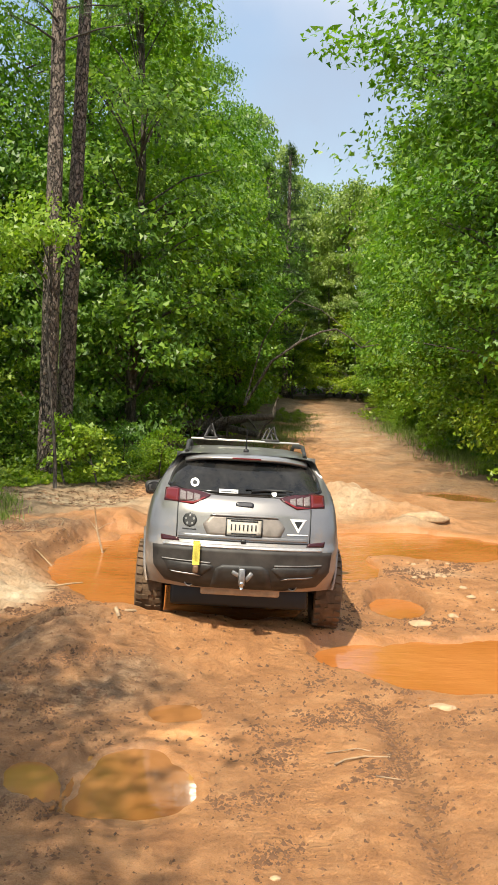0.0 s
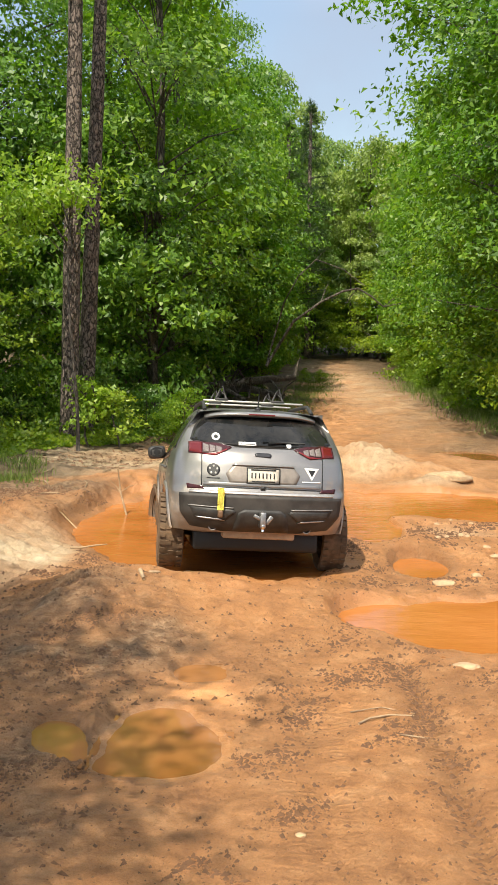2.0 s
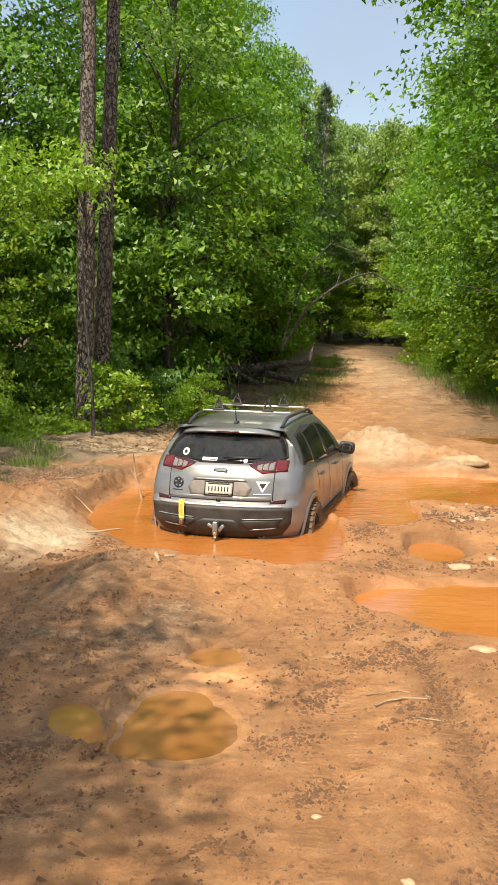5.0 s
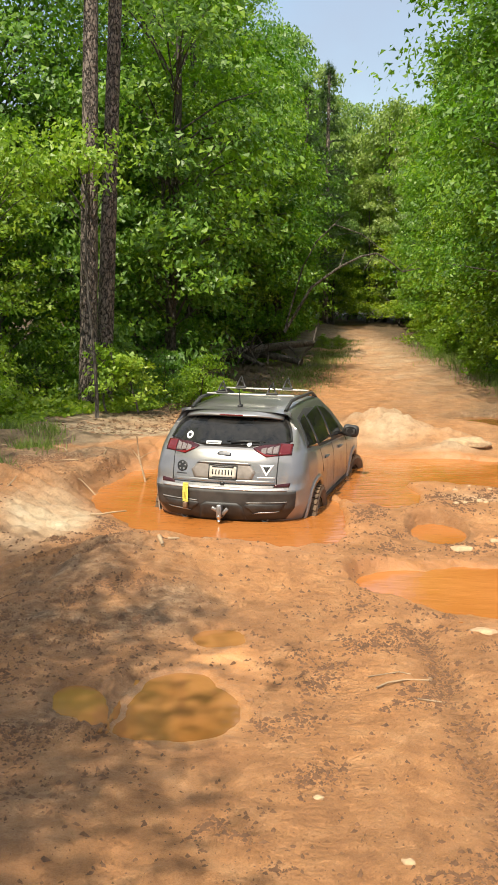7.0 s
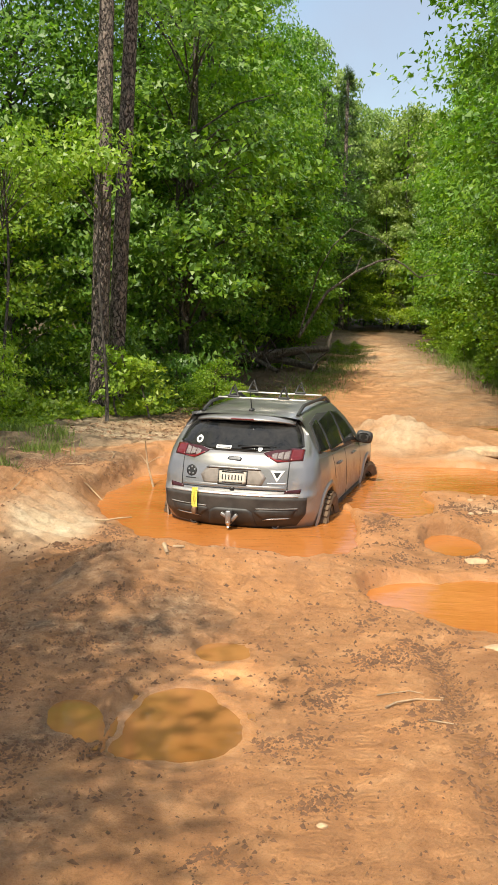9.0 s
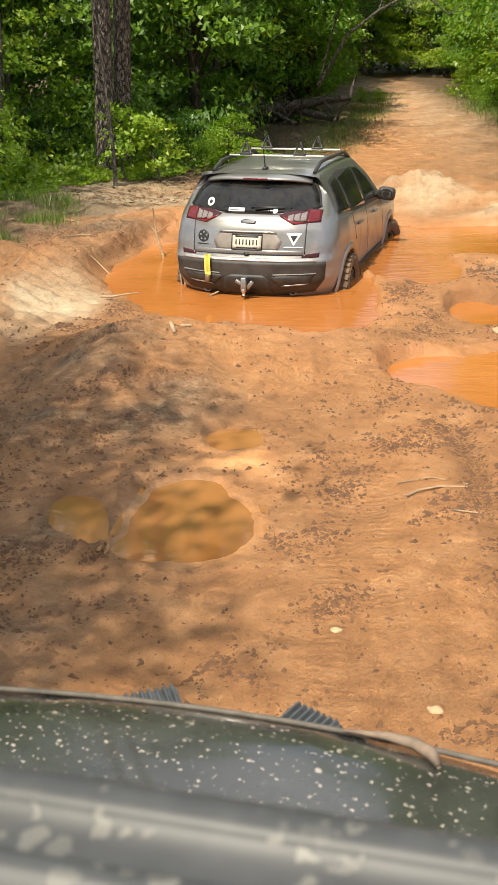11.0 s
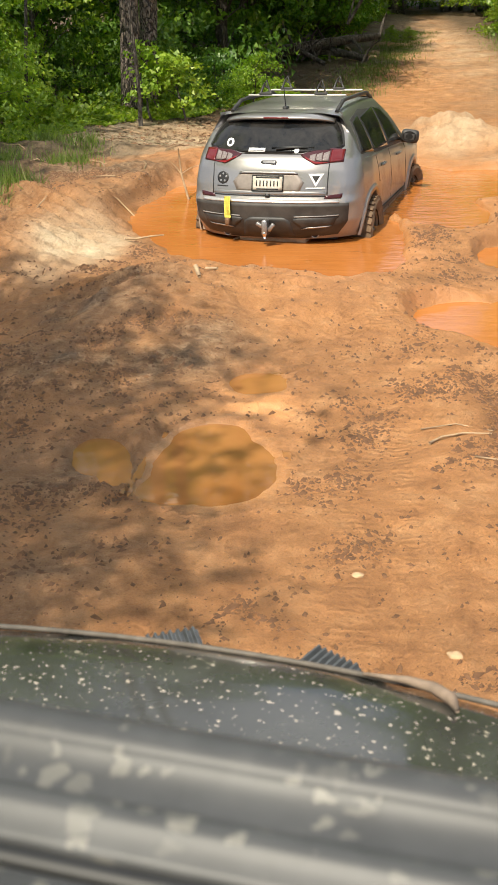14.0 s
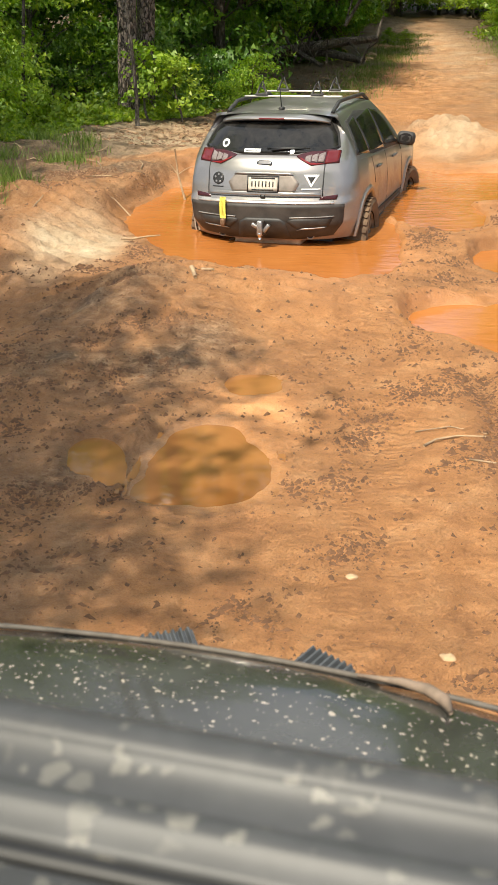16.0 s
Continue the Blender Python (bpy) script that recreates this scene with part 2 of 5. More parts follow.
GRASS = leaf_material("grass", (0.07, 0.12, 0.025), (0.12, 0.18, 0.04), (0.22, 0.26, 0.09))
BARK_PINE = bark_material("pine_bark", (0.062, 0.044, 0.034), (0.33, 0.265, 0.220), 13.0, 0.42, 0.9)
BARK = bark_material("grey_bark", (0.05, 0.042, 0.034), (0.14, 0.12, 0.10), 14.0)
DEADWOOD = bark_material("dead_wood", (0.062, 0.050, 0.040), (0.20, 0.168, 0.135), 12.0)
PAINT = paint_material()
GLASS = glass_dark()
TRIM = plain("black_trim", (0.030, 0.028, 0.026), 0.55, 0, 0.5, 9.0, 0.001)
CLAD = plain("dusty_black_plastic", (0.034, 0.029, 0.025), 0.6, 0, 0.55, 6.0, 0.001)
RUBBER = plain("muddy_tyre_rubber", (0.115, 0.070, 0.038), 0.8, 0, 0.55, 7.0, 0.004)
RIM = plain("wheel_rim", (0.16, 0.13, 0.10), 0.45, 0.5, 0.5, 12.0)
CHROME = plain("chrome", (0.72, 0.72, 0.72), 0.16, 1.0, 0.08, 30.0)
STEEL = plain("brushed_steel", (0.34, 0.33, 0.32), 0.38, 0.9, 0.25, 30.0)
SKID = plain("clay_caked_metal", (0.44, 0.31, 0.20), 0.75, 0.1, 0.25, 9.0, 0.004)
WHITE = plain("white_vinyl", (0.80, 0.80, 0.78), 0.5, 0, 0.05)
BLACKV = plain("black_vinyl", (0.012, 0.012, 0.012), 0.5, 0, 0.1)
STRAP = plain("yellow_webbing", (0.78, 0.66, 0.12), 0.8, 0, 0.15, 90.0, 0.001)
LENS_RED = plain("red_lens", (0.17, 0.012, 0.014), 0.12, 0, 0.25, 40.0)
LENS_CLEAR = plain("smoked_clear_lens", (0.21, 0.175, 0.165), 0.12, 0.2, 0.35, 60.0)
LENS_DARK = plain("dark_red_reflector", (0.045, 0.009, 0.012), 0.2, 0, 0.2, 40.0)
STONE = plain("sandstone", (0.42, 0.28, 0.16), 0.85, 0, 0.3, 14.0, 0.006)
PALEWOOD = plain("pale_twig", (0.34, 0.235, 0.14), 0.8, 0, 0.3, 30.0, 0.002)
REDSTONE = plain("rust_stone", (0.20, 0.075, 0.035), 0.85, 0, 0.3, 14.0, 0.006)
# dark for wet clay and for the small shadows crumbs cast
CLOD = plain("wet_shaded_clod", (0.120, 0.055, 0.023), 0.8, 0, 0.4, 16.0, 0.004)


def glow(name, colour, strength, base):
    m, n, l, p = shader(name)
    p.inputs["Base Color"].default_value = (*base, 1)
    p.inputs["Roughness"].default_value = 0.15
    p.inputs["Emission Color"].default_value = (*colour, 1)
    p.inputs["Emission Strength"].default_value = strength
    return m


BRAKE = glow("brake_lens", (1.0, 0.05, 0.04), 0.010, (0.10, 0.008, 0.010))


def hood_material():
    """Dark grey paint, sun-bleached and spattered with dried clay."""
    m, n, l, p = shader("spattered_dark_paint")
    v = coords(n)
    vo = n.new("ShaderNodeTexVoronoi")
    vo.inputs["Scale"].default_value = 80.0
    vo.inputs["Randomness"].default_value = 1.0
    wob = noise_node(n, l, 60.0, 3, 0.6, v)
    warp = n.new("ShaderNodeTexNoise")
    warp.inputs["Scale"].default_value = 70.0
    off = n.new("ShaderNodeVectorMath")
    off.operation = "MULTIPLY_ADD"
    off.inputs[1].default_value = (0.022, 0.022, 0.022)
    l.new(v, warp.inputs["Vector"])
    l.new(warp.outputs["Color"], off.inputs[0])
    l.new(v, off.inputs[2])
    l.new(off.outputs["Vector"], vo.inputs["Vector"])
    size = n.new("ShaderNodeSeparateColor")
    l.new(vo.outputs["Color"], size.inputs["Color"])
    lim = maths(n, l, "MULTIPLY", maths(n, l, "POWER", size.outputs["Red"], 3.2), 0.42)
    lim = maths(n, l, "MULTIPLY", lim, maths(n, l, "ADD", wob, 0.5))
    spot = maths(n, l, "LESS_THAN", vo.outputs["Distance"], lim)
    haze = noise_node(n, l, 3.0, 5, 0.65, v, 0.4)
    grime = noise_node(n, l, 90.0, 4, 0.7, v)
    col = ramp(n, l, haze, [(0.35, (0.018, 0.019, 0.017)), (0.75, (0.050, 0.052, 0.048))])
    col = mixc(n, l, maths(n, l, "MULTIPLY", grime, 0.12), col, (0.25, 0.22, 0.18))
    col = mixc(n, l, spot, col, (0.37, 0.32, 0.26))
    l.new(col, p.inputs["Base Color"])
    l.new(ramp(n, l, haze, [(0.3, (0.18, 0.18, 0.18)), (0.8, (0.42, 0.42, 0.42))]), p.inputs["Roughness"])
    p.inputs["Coat Weight"].default_value, p.inputs["Coat Roughness"].default_value = 0.6, 0.06
    return m


HOODPAINT = hood_material()


def ledge_material():
    """Bleached grey paint with dried splashes of clay."""
    m, n, l, p = shader("bleached_grey_paint")
    v = coords(n)
    vo = n.new("ShaderNodeTexVoronoi")
    vo.inputs["Scale"].default_value = 40.0
    warp = n.new("ShaderNodeTexNoise")
    warp.inputs["Scale"].default_value = 38.0
    warp.inputs["Detail"].default_value = 4.0
    off = n.new("ShaderNodeVectorMath")
    off.operation = "MULTIPLY_ADD"
    off.inputs[1].default_value = (0.045, 0.045, 0.045)
    l.new(v, warp.inputs["Vector"])
    l.new(warp.outputs["Color"], off.inputs[0])
    l.new(v, off.inputs[2])
    l.new(off.outputs["Vector"], vo.inputs["Vector"])
    pick = n.new("ShaderNodeSeparateColor")
    l.new(vo.outputs["Color"], pick.inputs["Color"])
    lim = maths(n, l, "MULTIPLY", maths(n, l, "POWER", pick.outputs["Red"], 1.3), 0.50)
    spot = maths(n, l, "LESS_THAN", vo.outputs["Distance"], lim)
    f = noise_node(n, l, 9.0, 5, 0.6, v, 0.3)
    col = ramp(n, l, f, [(0.3, (0.036, 0.037, 0.038)), (0.7, (0.062, 0.063, 0.064))])
    thin = maths(n, l, "MULTIPLY", pick.outputs["Green"], 0.70)
    l.new(mixc(n, l, maths(n, l, "MULTIPLY", spot, thin), col, (0.19, 0.18, 0.155)), p.inputs["Base Color"])
    p.inputs["Roughness"].default_value = 0.5
    return m


LEDGE = ledge_material()


# ---------------------------------------------------------------- building helpers
def part(name, bm, material, parent=None, label="", smooth=True):
    me = bpy.data.meshes.new(name)
    bm.normal_update()
    bm.to_mesh(me)
    bm.free()
    me.materials.append(material)
    if smooth:
        for f in me.polygons:
            f.use_smooth = True
    ob = new(name, me)
    if parent is not None:
        ob.parent = parent
    if label:
        tagged(ob, label)
    return ob


def pydata(name, verts, faces, material, parent=None, smooth=False):
    me = bpy.data.meshes.new(name)
    me.from_pydata(verts, [], faces)
    me.materials.append(material)
    if smooth:
        for f in me.polygons:
            f.use_smooth = True
    ob = new(name, me)
    if parent is not None:
        ob.parent = parent
    return ob


def grid(bm, rows, closed=False):
    """Quads over rows of points of equal length."""
    vs = [[bm.verts.new(p) for p in r] for r in rows]
    for a, b in zip(vs, vs[1:]):
        n = len(a)
        for i in range(n if closed else n - 1):
            j = (i + 1) % n
            bm.faces.new((a[i], a[j], b[j], b[i]))
    return vs


def box(bm, c, s, m=None, bevel=0.0):
    made = bmesh.ops.create_cube(bm, size=1.0)["verts"]
    bmesh.ops.scale(bm, vec=s, verts=made)
    if bevel:
        edges = list({e for v in made for e in v.link_edges})
        made = bmesh.ops.bevel(bm, geom=edges, offset=bevel, segments=2, affect="EDGES", profile=0.5)["verts"]
    if m is not None:
        bmesh.ops.transform(bm, matrix=m, verts=made)
    bmesh.ops.translate(bm, vec=c, verts=made)
    return made


def tube(bm, pts, radii, sides=10, cap=True):
    """A round bar along points."""
    pts = [Vector(p) for p in pts]
    rings = []
    for i, p in enumerate(pts):
        d = (pts[min(i + 1, len(pts) - 1)] - pts[max(i - 1, 0)]).normalized()
        up = Vector((0, 0, 1)) if abs(d.z) < 0.9 else Vector((0, 1, 0))
        a = d.cross(up).normalized()
        b = d.cross(a)
        r = radii[i] if isinstance(radii, (list, tuple)) else radii
        rings.append([p + (a * math.cos(2 * math.pi * k / sides) + b * math.sin(2 * math.pi * k / sides)) * r for k in range(sides)])
    vs = grid(bm, rings, True)
    if cap:
        bm.faces.new(vs[0])
        bm.faces.new(list(reversed(vs[-1])))
    return vs


def lathe(bm, profile, axis_segments=40, arc=2 * math.pi):
    """Turns (radius, x) points round the x axis."""
    rows = []
    for k in range(axis_segments):
        a = arc * k / axis_segments
        rows.append([(x, r * math.cos(a), r * math.sin(a)) for r, x in profile])
    rows.append(rows[0])
    vs = [[bm.verts.new(p) for p in r] for r in rows[:-1]]
    vs.append(vs[0])
    for a, b in zip(vs, vs[1:]):
        for i in range(len(profile) - 1):
            bm.faces.new((a[i], a[i + 1], b[i + 1], b[i]))


def smoothstep(a, b, x):
    t = np.clip((x - a) / (b - a), 0, 1)
    return t * t * (3 - 2 * t)


# ---------------------------------------------------------------- ground
_rng = np.random.RandomState(7)
_WAVES = [(_rng.uniform(0.6, 1.4) * 2 ** (k % 5), _rng.uniform(0, 6.28), _rng.uniform(0, 6.28), _rng.uniform(0, 6.28)) for k in range(30)]


def lumps(x, y, base):
    """Smooth uneven relief of about unit height; base: waves per metre."""
    out = 0.0
    for f, a, p, q in _WAVES:
        k = f * base
        out = out + np.sin(k * (x * math.cos(a) + y * math.sin(a)) * 6.28 + p + 1.3 * np.sin(k * 2.1 * (y * math.cos(a) - x * math.sin(a)) + q)) / (f ** 0.9)
    return out / 6.0


def blob(x, y, cx, cy, rx, ry, ang=0.0):
    """Squared distance from a centre, 1 at the rim of an ellipse."""
    c, s = math.cos(radians(ang)), math.sin(radians(ang))
    u, v = (x - cx) * c + (y - cy) * s, -(x - cx) * s + (y - cy) * c
    return (u / rx) ** 2 + (v / ry) ** 2


# pools: centre, radii, turn
POND_LOBES = [(-0.45, 13.6, 1.28, 2.35, 0), (0.35, 12.3, 0.78, 1.85, 0), (0.6, 15.2, 1.5, 1.9, 0), (2.4, 15.2, 1.6, 0.95, 8),
              (3.4, 15.0, 0.9, 1.0, -10), (1.55, 13.9, 0.55, 1.3, 8)]
SIDE_LOBES = [(1.52, 9.80, 0.58, 0.50, -10), (2.2, 9.6, 0.9, 0.82, -20), (2.95, 9.7, 0.8, 0.9, 0)]
SMALL_LOBES = [(2.07, 11.8, 0.30, 0.48, 0)]
NEAR_LOBES = [(-0.42, 6.85, 0.39, 0.52, 0), (-0.46, 7.22, 0.26, 0.34, 0), (-0.62, 6.58, 0.22, 0.25, 0)]
NEAR2_LOBES = [(-0.22, 8.25, 0.22, 0.24, 20)]
LEFT_LOBES = [(-1.10, 7.0, 0.19, 0.33, 15), (-0.99, 6.80, 0.11, 0.24, 0)]
FAR_LOBES = [(4.7, 20.9, 0.9, 1.0, 0)]
POOLS = [("pond", POND_LOBES, 0.04, 0.38), ("side", SIDE_LOBES, -0.035, 0.10), ("small", SMALL_LOBES, -0.03, 0.08), ("near", NEAR_LOBES, -0.03, 0.07),
         ("near2", NEAR2_LOBES, -0.024, 0.055), ("left", LEFT_LOBES, -0.035, 0.07), ("far", FAR_LOBES, -0.05, 0.12)]


def lobes(x, y, some):
    wob = 0.22 * lumps(x + 3, y - 5, 0.55) + 0.10 * lumps(x, y, 1.8)
    d = np.full(np.shape(x), 99.0)
    for e in some:
        d = np.minimum(d, np.sqrt(blob(x, y, *e)))
    return d + wob * 0.45


def road_centre(y):
    return np.interp(y, [0, 10, 16, 22, 26, 36, 54, 80], [0.4, 0.7, 1.2, 2.6, 3.9, 4.7, 6.7, 9.0])


def road_half(y):
    return np.interp(y, [0, 8, 14, 20, 26, 36, 54, 80], [3.0, 3.2, 3.4, 3.4, 2.5, 1.6, 1.15, 1.1])


def ground_height(x, y):
    x, y = np.asarray(x, float), np.asarray(y, float)
    z = 0.030 * lumps(x, y, 0.16) + 0.022 * lumps(x + 9, y, 0.8) + 0.013 * lumps(x, y + 4, 2.2)
    z = z * np.interp(y, [0, 4, 9, 30, 60], [0.5, 0.7, 1.0, 1.6, 2.5])
    z = z + 0.085 * smoothstep(1.9, 1.25, lobes(x, y, POND_LOBES))
    # low ridge before the pond and the trodden mound beside it
    z = z + 0.13 * np.exp(-((y - 10.15 - 0.12 * x) / 0.62) ** 2) * smoothstep(1.6, 0.6, x) * smoothstep(-3.0, -1.5, x)
    z = z + (0.24 + 0.05 * lumps(x, y, 1.1)) * np.exp(-blob(x, y, -1.0, 9.5, 0.75, 0.95, 20))
    z = z + 0.06 * np.exp(-blob(x, y, -1.7, 8.4, 0.7, 0.8, 0))
    # the cut bank along the pond's left shore
    dp = lobes(x, y, POND_LOBES)
    z = z + (0.20 + 0.05 * lumps(x, y, 0.7)) * smoothstep(1.12, 1.27, dp) * smoothstep(-0.7, -1.2, x) * smoothstep(12.6, 13.6, y) * smoothstep(19.5, 16.5, y)
    z = z + 0.10 * smoothstep(-1.9, -3.0, x) * smoothstep(9.5, 11.5, y) * smoothstep(22, 19, y)
    z = z + (0.045 * lumps(x + 1, y, 0.9) + 0.025 * lumps(x, y, 2.0)) * smoothstep(-1.3, -2.0, x) * smoothstep(5, 8, y) * smoothstep(21, 17, y)
    # washed-out slope with rills running down to the pond's near corner
    fan = smoothstep(-1.45, -2.0, x) * smoothstep(-3.6, -2.9, x) * smoothstep(9.9, 10.9, y) * smoothstep(13.9, 13.0, y)
    rill = (y * 0.85 + x * 0.50 + 0.10 * lumps(x, y, 0.6)) / 0.27
    z = z + fan * (0.20 * smoothstep(-1.5, -2.7, x) + 0.034 * np.sin(6.28 * rill) + 0.014 * np.sin(6.28 * 2.3 * rill + 1.0))
    # layered crests over the near ridge
    crest = np.exp(-((y - 10.05 - 0.10 * x + 0.10 * (x + 0.9) ** 2) / 0.50) ** 2) * smoothstep(0.5, -0.1, x) * smoothstep(-2.4, -1.7, x)
    z = z + crest * 0.034 * np.sin(6.28 * (y - 0.10 * x + 0.10 * (x + 0.9) ** 2 + 0.06 * lumps(x, y, 0.7)) / 0.24)
    # spoil heaps at the pond's far right
    heap = 0.46 * np.exp(-blob(x, y, 2.15, 18.3, 0.80, 0.75, -15)) + 0.26 * np.exp(-blob(x, y, 3.05, 17.6, 0.70, 0.60, -30)) + 0.15 * np.exp(-blob(x, y, 2.95, 16.75, 0.40, 0.28, 0))
    z = z + heap * (1 + 0.30 * lumps(x, y, 0.9) + 0.12 * lumps(x, y, 2.4))
    z = z + 0.14 * np.exp(-blob(x, y, 3.9, 19.8, 0.9, 0.9, -30))
    z = z + 0.10 * np.exp(-blob(x, y, 3.6, 17.3, 0.6, 0.4, 0)) + 0.07 * np.exp(-blob(x, y, 2.3, 14.6, 0.45, 0.35, 0))
    z = z + 0.10 * np.exp(-blob(x, y, 3.0, 12.4, 0.9, 0.7, 0))
    # wheel ruts
    for off, wide, deep in ((0.52, 0.16, 0.018), (1.30, 0.13, 0.045)):
        z = z - deep * np.exp(-((x - off - 0.035 * (y - 6)) / wide) ** 2) * smoothstep(9.2, 8.4, y) * smoothstep(3, 5, y)
    # dug groove beside the near pool
    g = (x + 0.84) * math.cos(0.16) - (y - 6.9) * math.sin(0.16)
    z = z - 0.045 * np.exp(-(g / 0.045) ** 2) * smoothstep(6.2, 6.5, y) * smoothstep(7.6, 7.3, y) + 0.06 * np.exp(-((g + 0.10) / 0.05) ** 2) * smoothstep(6.2, 6.6, y) * smoothstep(7.7, 7.3, y)
    for name, some, level, deep in POOLS:
        d = lobes(x, y, some)
        k = smoothstep(1.12, 0.70, d)
        rim = (0.085 if name == "pond" else 0.0) * smoothstep(1.18, 0.95, d)
        z = rim + z * (1 - smoothstep(1.18, 0.95, d)) - deep * k
    # woodland floor a little above the road
    off = np.abs(x - road_centre(y)) - road_half(y)
    z = z + 0.12 * smoothstep(0.0, 2.5, off) * smoothstep(16, 22, y) + 0.14 * smoothstep(0.5, 6, off) * lumps(x, y, 0.12) * 2
    z = z + 0.9 * smoothstep(70, 130, y)
    return z


def fine_relief(x, y):
    f = (lumps(x, y, 3.2) * 0.010 + 0.012 * np.maximum(0, lumps(x + 3, y, 2.4) - 0.35)) * smoothstep(3, 5, y) * smoothstep(16, 11, y)
    return f * smoothstep(-3.4, -3, x) * smoothstep(4.4, 4, x)


def lines(spans):
    out = []
    for a, b, step in spans:
        out += list(np.arange(a, b, step))
    return np.array(out + [spans[-1][1]])


SURFACE = []      # the ground's own lines and heights


def on_ground(x, y):
    """Height of the built surface."""
    xs, ys, Z = SURFACE
    i, j = np.searchsorted(xs, x) - 1, np.searchsorted(ys, y) - 1
    u, v = (x - xs[i]) / (xs[i + 1] - xs[i]), (y - ys[j]) / (ys[j + 1] - ys[j])
    return (Z[j, i] * (1 - u) + Z[j, i + 1] * u) * (1 - v) + (Z[j + 1, i] * (1 - u) + Z[j + 1, i + 1] * u) * v


def make_ground():
    xs = lines([(-400, -80, 40), (-80, -24, 4), (-24, -8, 0.5), (-8, -3.4, 0.12), (-3.4, 4.4, 0.040), (4.4, 10, 0.12), (10, 24, 0.5), (24, 80, 4), (80, 400, 40)])
    ys = lines([(-400, -40, 40), (-40, -4, 3), (-4, 3.6, 0.4), (3.6, 13, 0.040), (13, 22, 0.06), (22, 60, 0.2), (60, 90, 1.5), (90, 600, 30)])
    X, Y = np.meshgrid(xs, ys)
    Z = ground_height(X, Y)
    Z = Z + fine_relief(X, Y)
    SURFACE.extend((xs, ys, Z))
    ny, nx = X.shape
    idx = np.arange(nx * ny).reshape(ny, nx)
    quads = np.stack([idx[:-1, :-1], idx[:-1, 1:], idx[1:, 1:], idx[1:, :-1]], -1).reshape(-1, 4)
    me = bpy.data.meshes.new("ground")
    me.vertices.add(nx * ny)
    me.vertices.foreach_set("co", np.stack([X, Y, Z], -1).ravel())
    me.loops.add(quads.size)
    me.loops.foreach_set("vertex_index", quads.ravel())
    me.polygons.add(len(quads))
    me.polygons.foreach_set("loop_start", np.arange(len(quads)) * 4)
    me.update(calc_edges=True)
    me.polygons.foreach_set("use_smooth", np.ones(len(quads), bool))
    d_all = np.full(X.shape, 99.0)
    for name, some, level, deep in POOLS:
        d_all = np.minimum(d_all, lobes(X, Y, some))
    damp = smoothstep(1.55, 1.02, d_all) * 0.55
    damp = np.maximum(damp, 0.55 * np.exp(-((X - 1.30 - 0.035 * (Y - 6)) / 0.16) ** 2) * smoothstep(9, 8, Y))
    damp = np.maximum(damp, 0.30 * np.exp(-((X - 0.45 - 0.045 * (Y - 6)) / 0.22) ** 2) * smoothstep(9.5, 8, Y) * (0.5 + lumps(X, Y, 1.5)))
    off = np.abs(X - road_centre(Y)) - road_half(Y)
    forest = smoothstep(-0.4, 1.0, off + 0.7 * lumps(X, Y, 0.35)) * smoothstep(11, 16, Y + 0.8 * lumps(X, Y, .5))
    forest = np.maximum(forest, smoothstep(4, 7, np.abs(X)))
    sand = np.maximum.reduce([np.exp(-blob(X, Y, -2.10, 11.7, 0.50, 1.3, 0) ** 2), np.exp(-blob(X, Y, -0.72, 10.88, 0.34, 0.26, 15)), np.exp(-blob(X, Y, -0.22, 10.55, 0.26, 0.16, 0)),
                              0.75 * np.exp(-blob(X, Y, 2.35, 18.0, 1.2, 1.0, -25)), np.exp(-blob(X, Y, 2.95, 16.7, 0.5, 0.35, 0)), 0.85 * np.exp(-blob(X, Y, -1.6, 19.0, 2.6, 2.0, 0)),
                              0.5 * np.exp(-blob(X, Y, 4.6, 40, 1.6, 16, 0)), 0.8 * np.exp(-blob(X, Y, 2.75, 13.3, 0.45, 0.35, 0)), 0.9 * np.exp(-blob(X, Y, 1.95, 13.2, 0.22, 0.35, 0))]) * (0.75 + 0.5 * lumps(X, Y, 0.9))
    d_wet = np.minimum(lobes(X, Y, POND_LOBES), 0.12 + lobes(X, Y, SIDE_LOBES))
    slurry = smoothstep(1.62, 1.10, d_wet + 0.16 * lumps(X, Y, 0.8)) * smoothstep(-1.0, 0.1, X + 0.25 * (Y - 11)) + 0.8 * smoothstep(1.25, 1.03, d_wet)
    film = np.maximum(np.exp(-blob(X, Y, -0.22, 7.75, 0.30, 0.75, 0) ** 2), smoothstep(1.30, 1.05, lobes(X, Y, NEAR_LOBES)))
    # dark soil; the left and far right patches also paint tree shade
    loam_shade = np.maximum.reduce([0.9 * np.exp(-blob(X, Y, -1.30, 8.8, 1.05, 1.25, 0) ** 2), np.exp(-blob(X, Y, -2.4, 14.9, 1.5, 1.2, 0) ** 2), 0.9 * np.exp(-blob(X, Y, -1.2, 6.2, 0.5, 1.0, 0)), 0.8 * np.exp(-blob(X, Y, -2.2, 7.0, 0.9, 2.2, 0)), 0.7 * np.exp(-blob(X, Y, -3.2, 13.5, 1.0, 2.2, 0)),
                              0.5 * np.exp(-blob(X, Y, -0.85, 7.4, 0.3, 0.6, 0)), 0.8 * np.exp(-blob(X, Y, 5.2, 22.5, 1.6, 2.5, 0))]) * (0.7 + 0.6 * lumps(X, Y, 1.1))
    tread = np.maximum.reduce([np.exp(-((X - c - k * (Y - 6)) / 0.085) ** 4) * (0.5 + 0.8 * lumps(X, Y, 0.5)) for c, k in ((0.38, 0.075), (0.62, 0.05), (1.30, 0.035), (-0.55, -0.02))]) * smoothstep(10.5, 9.3, Y)
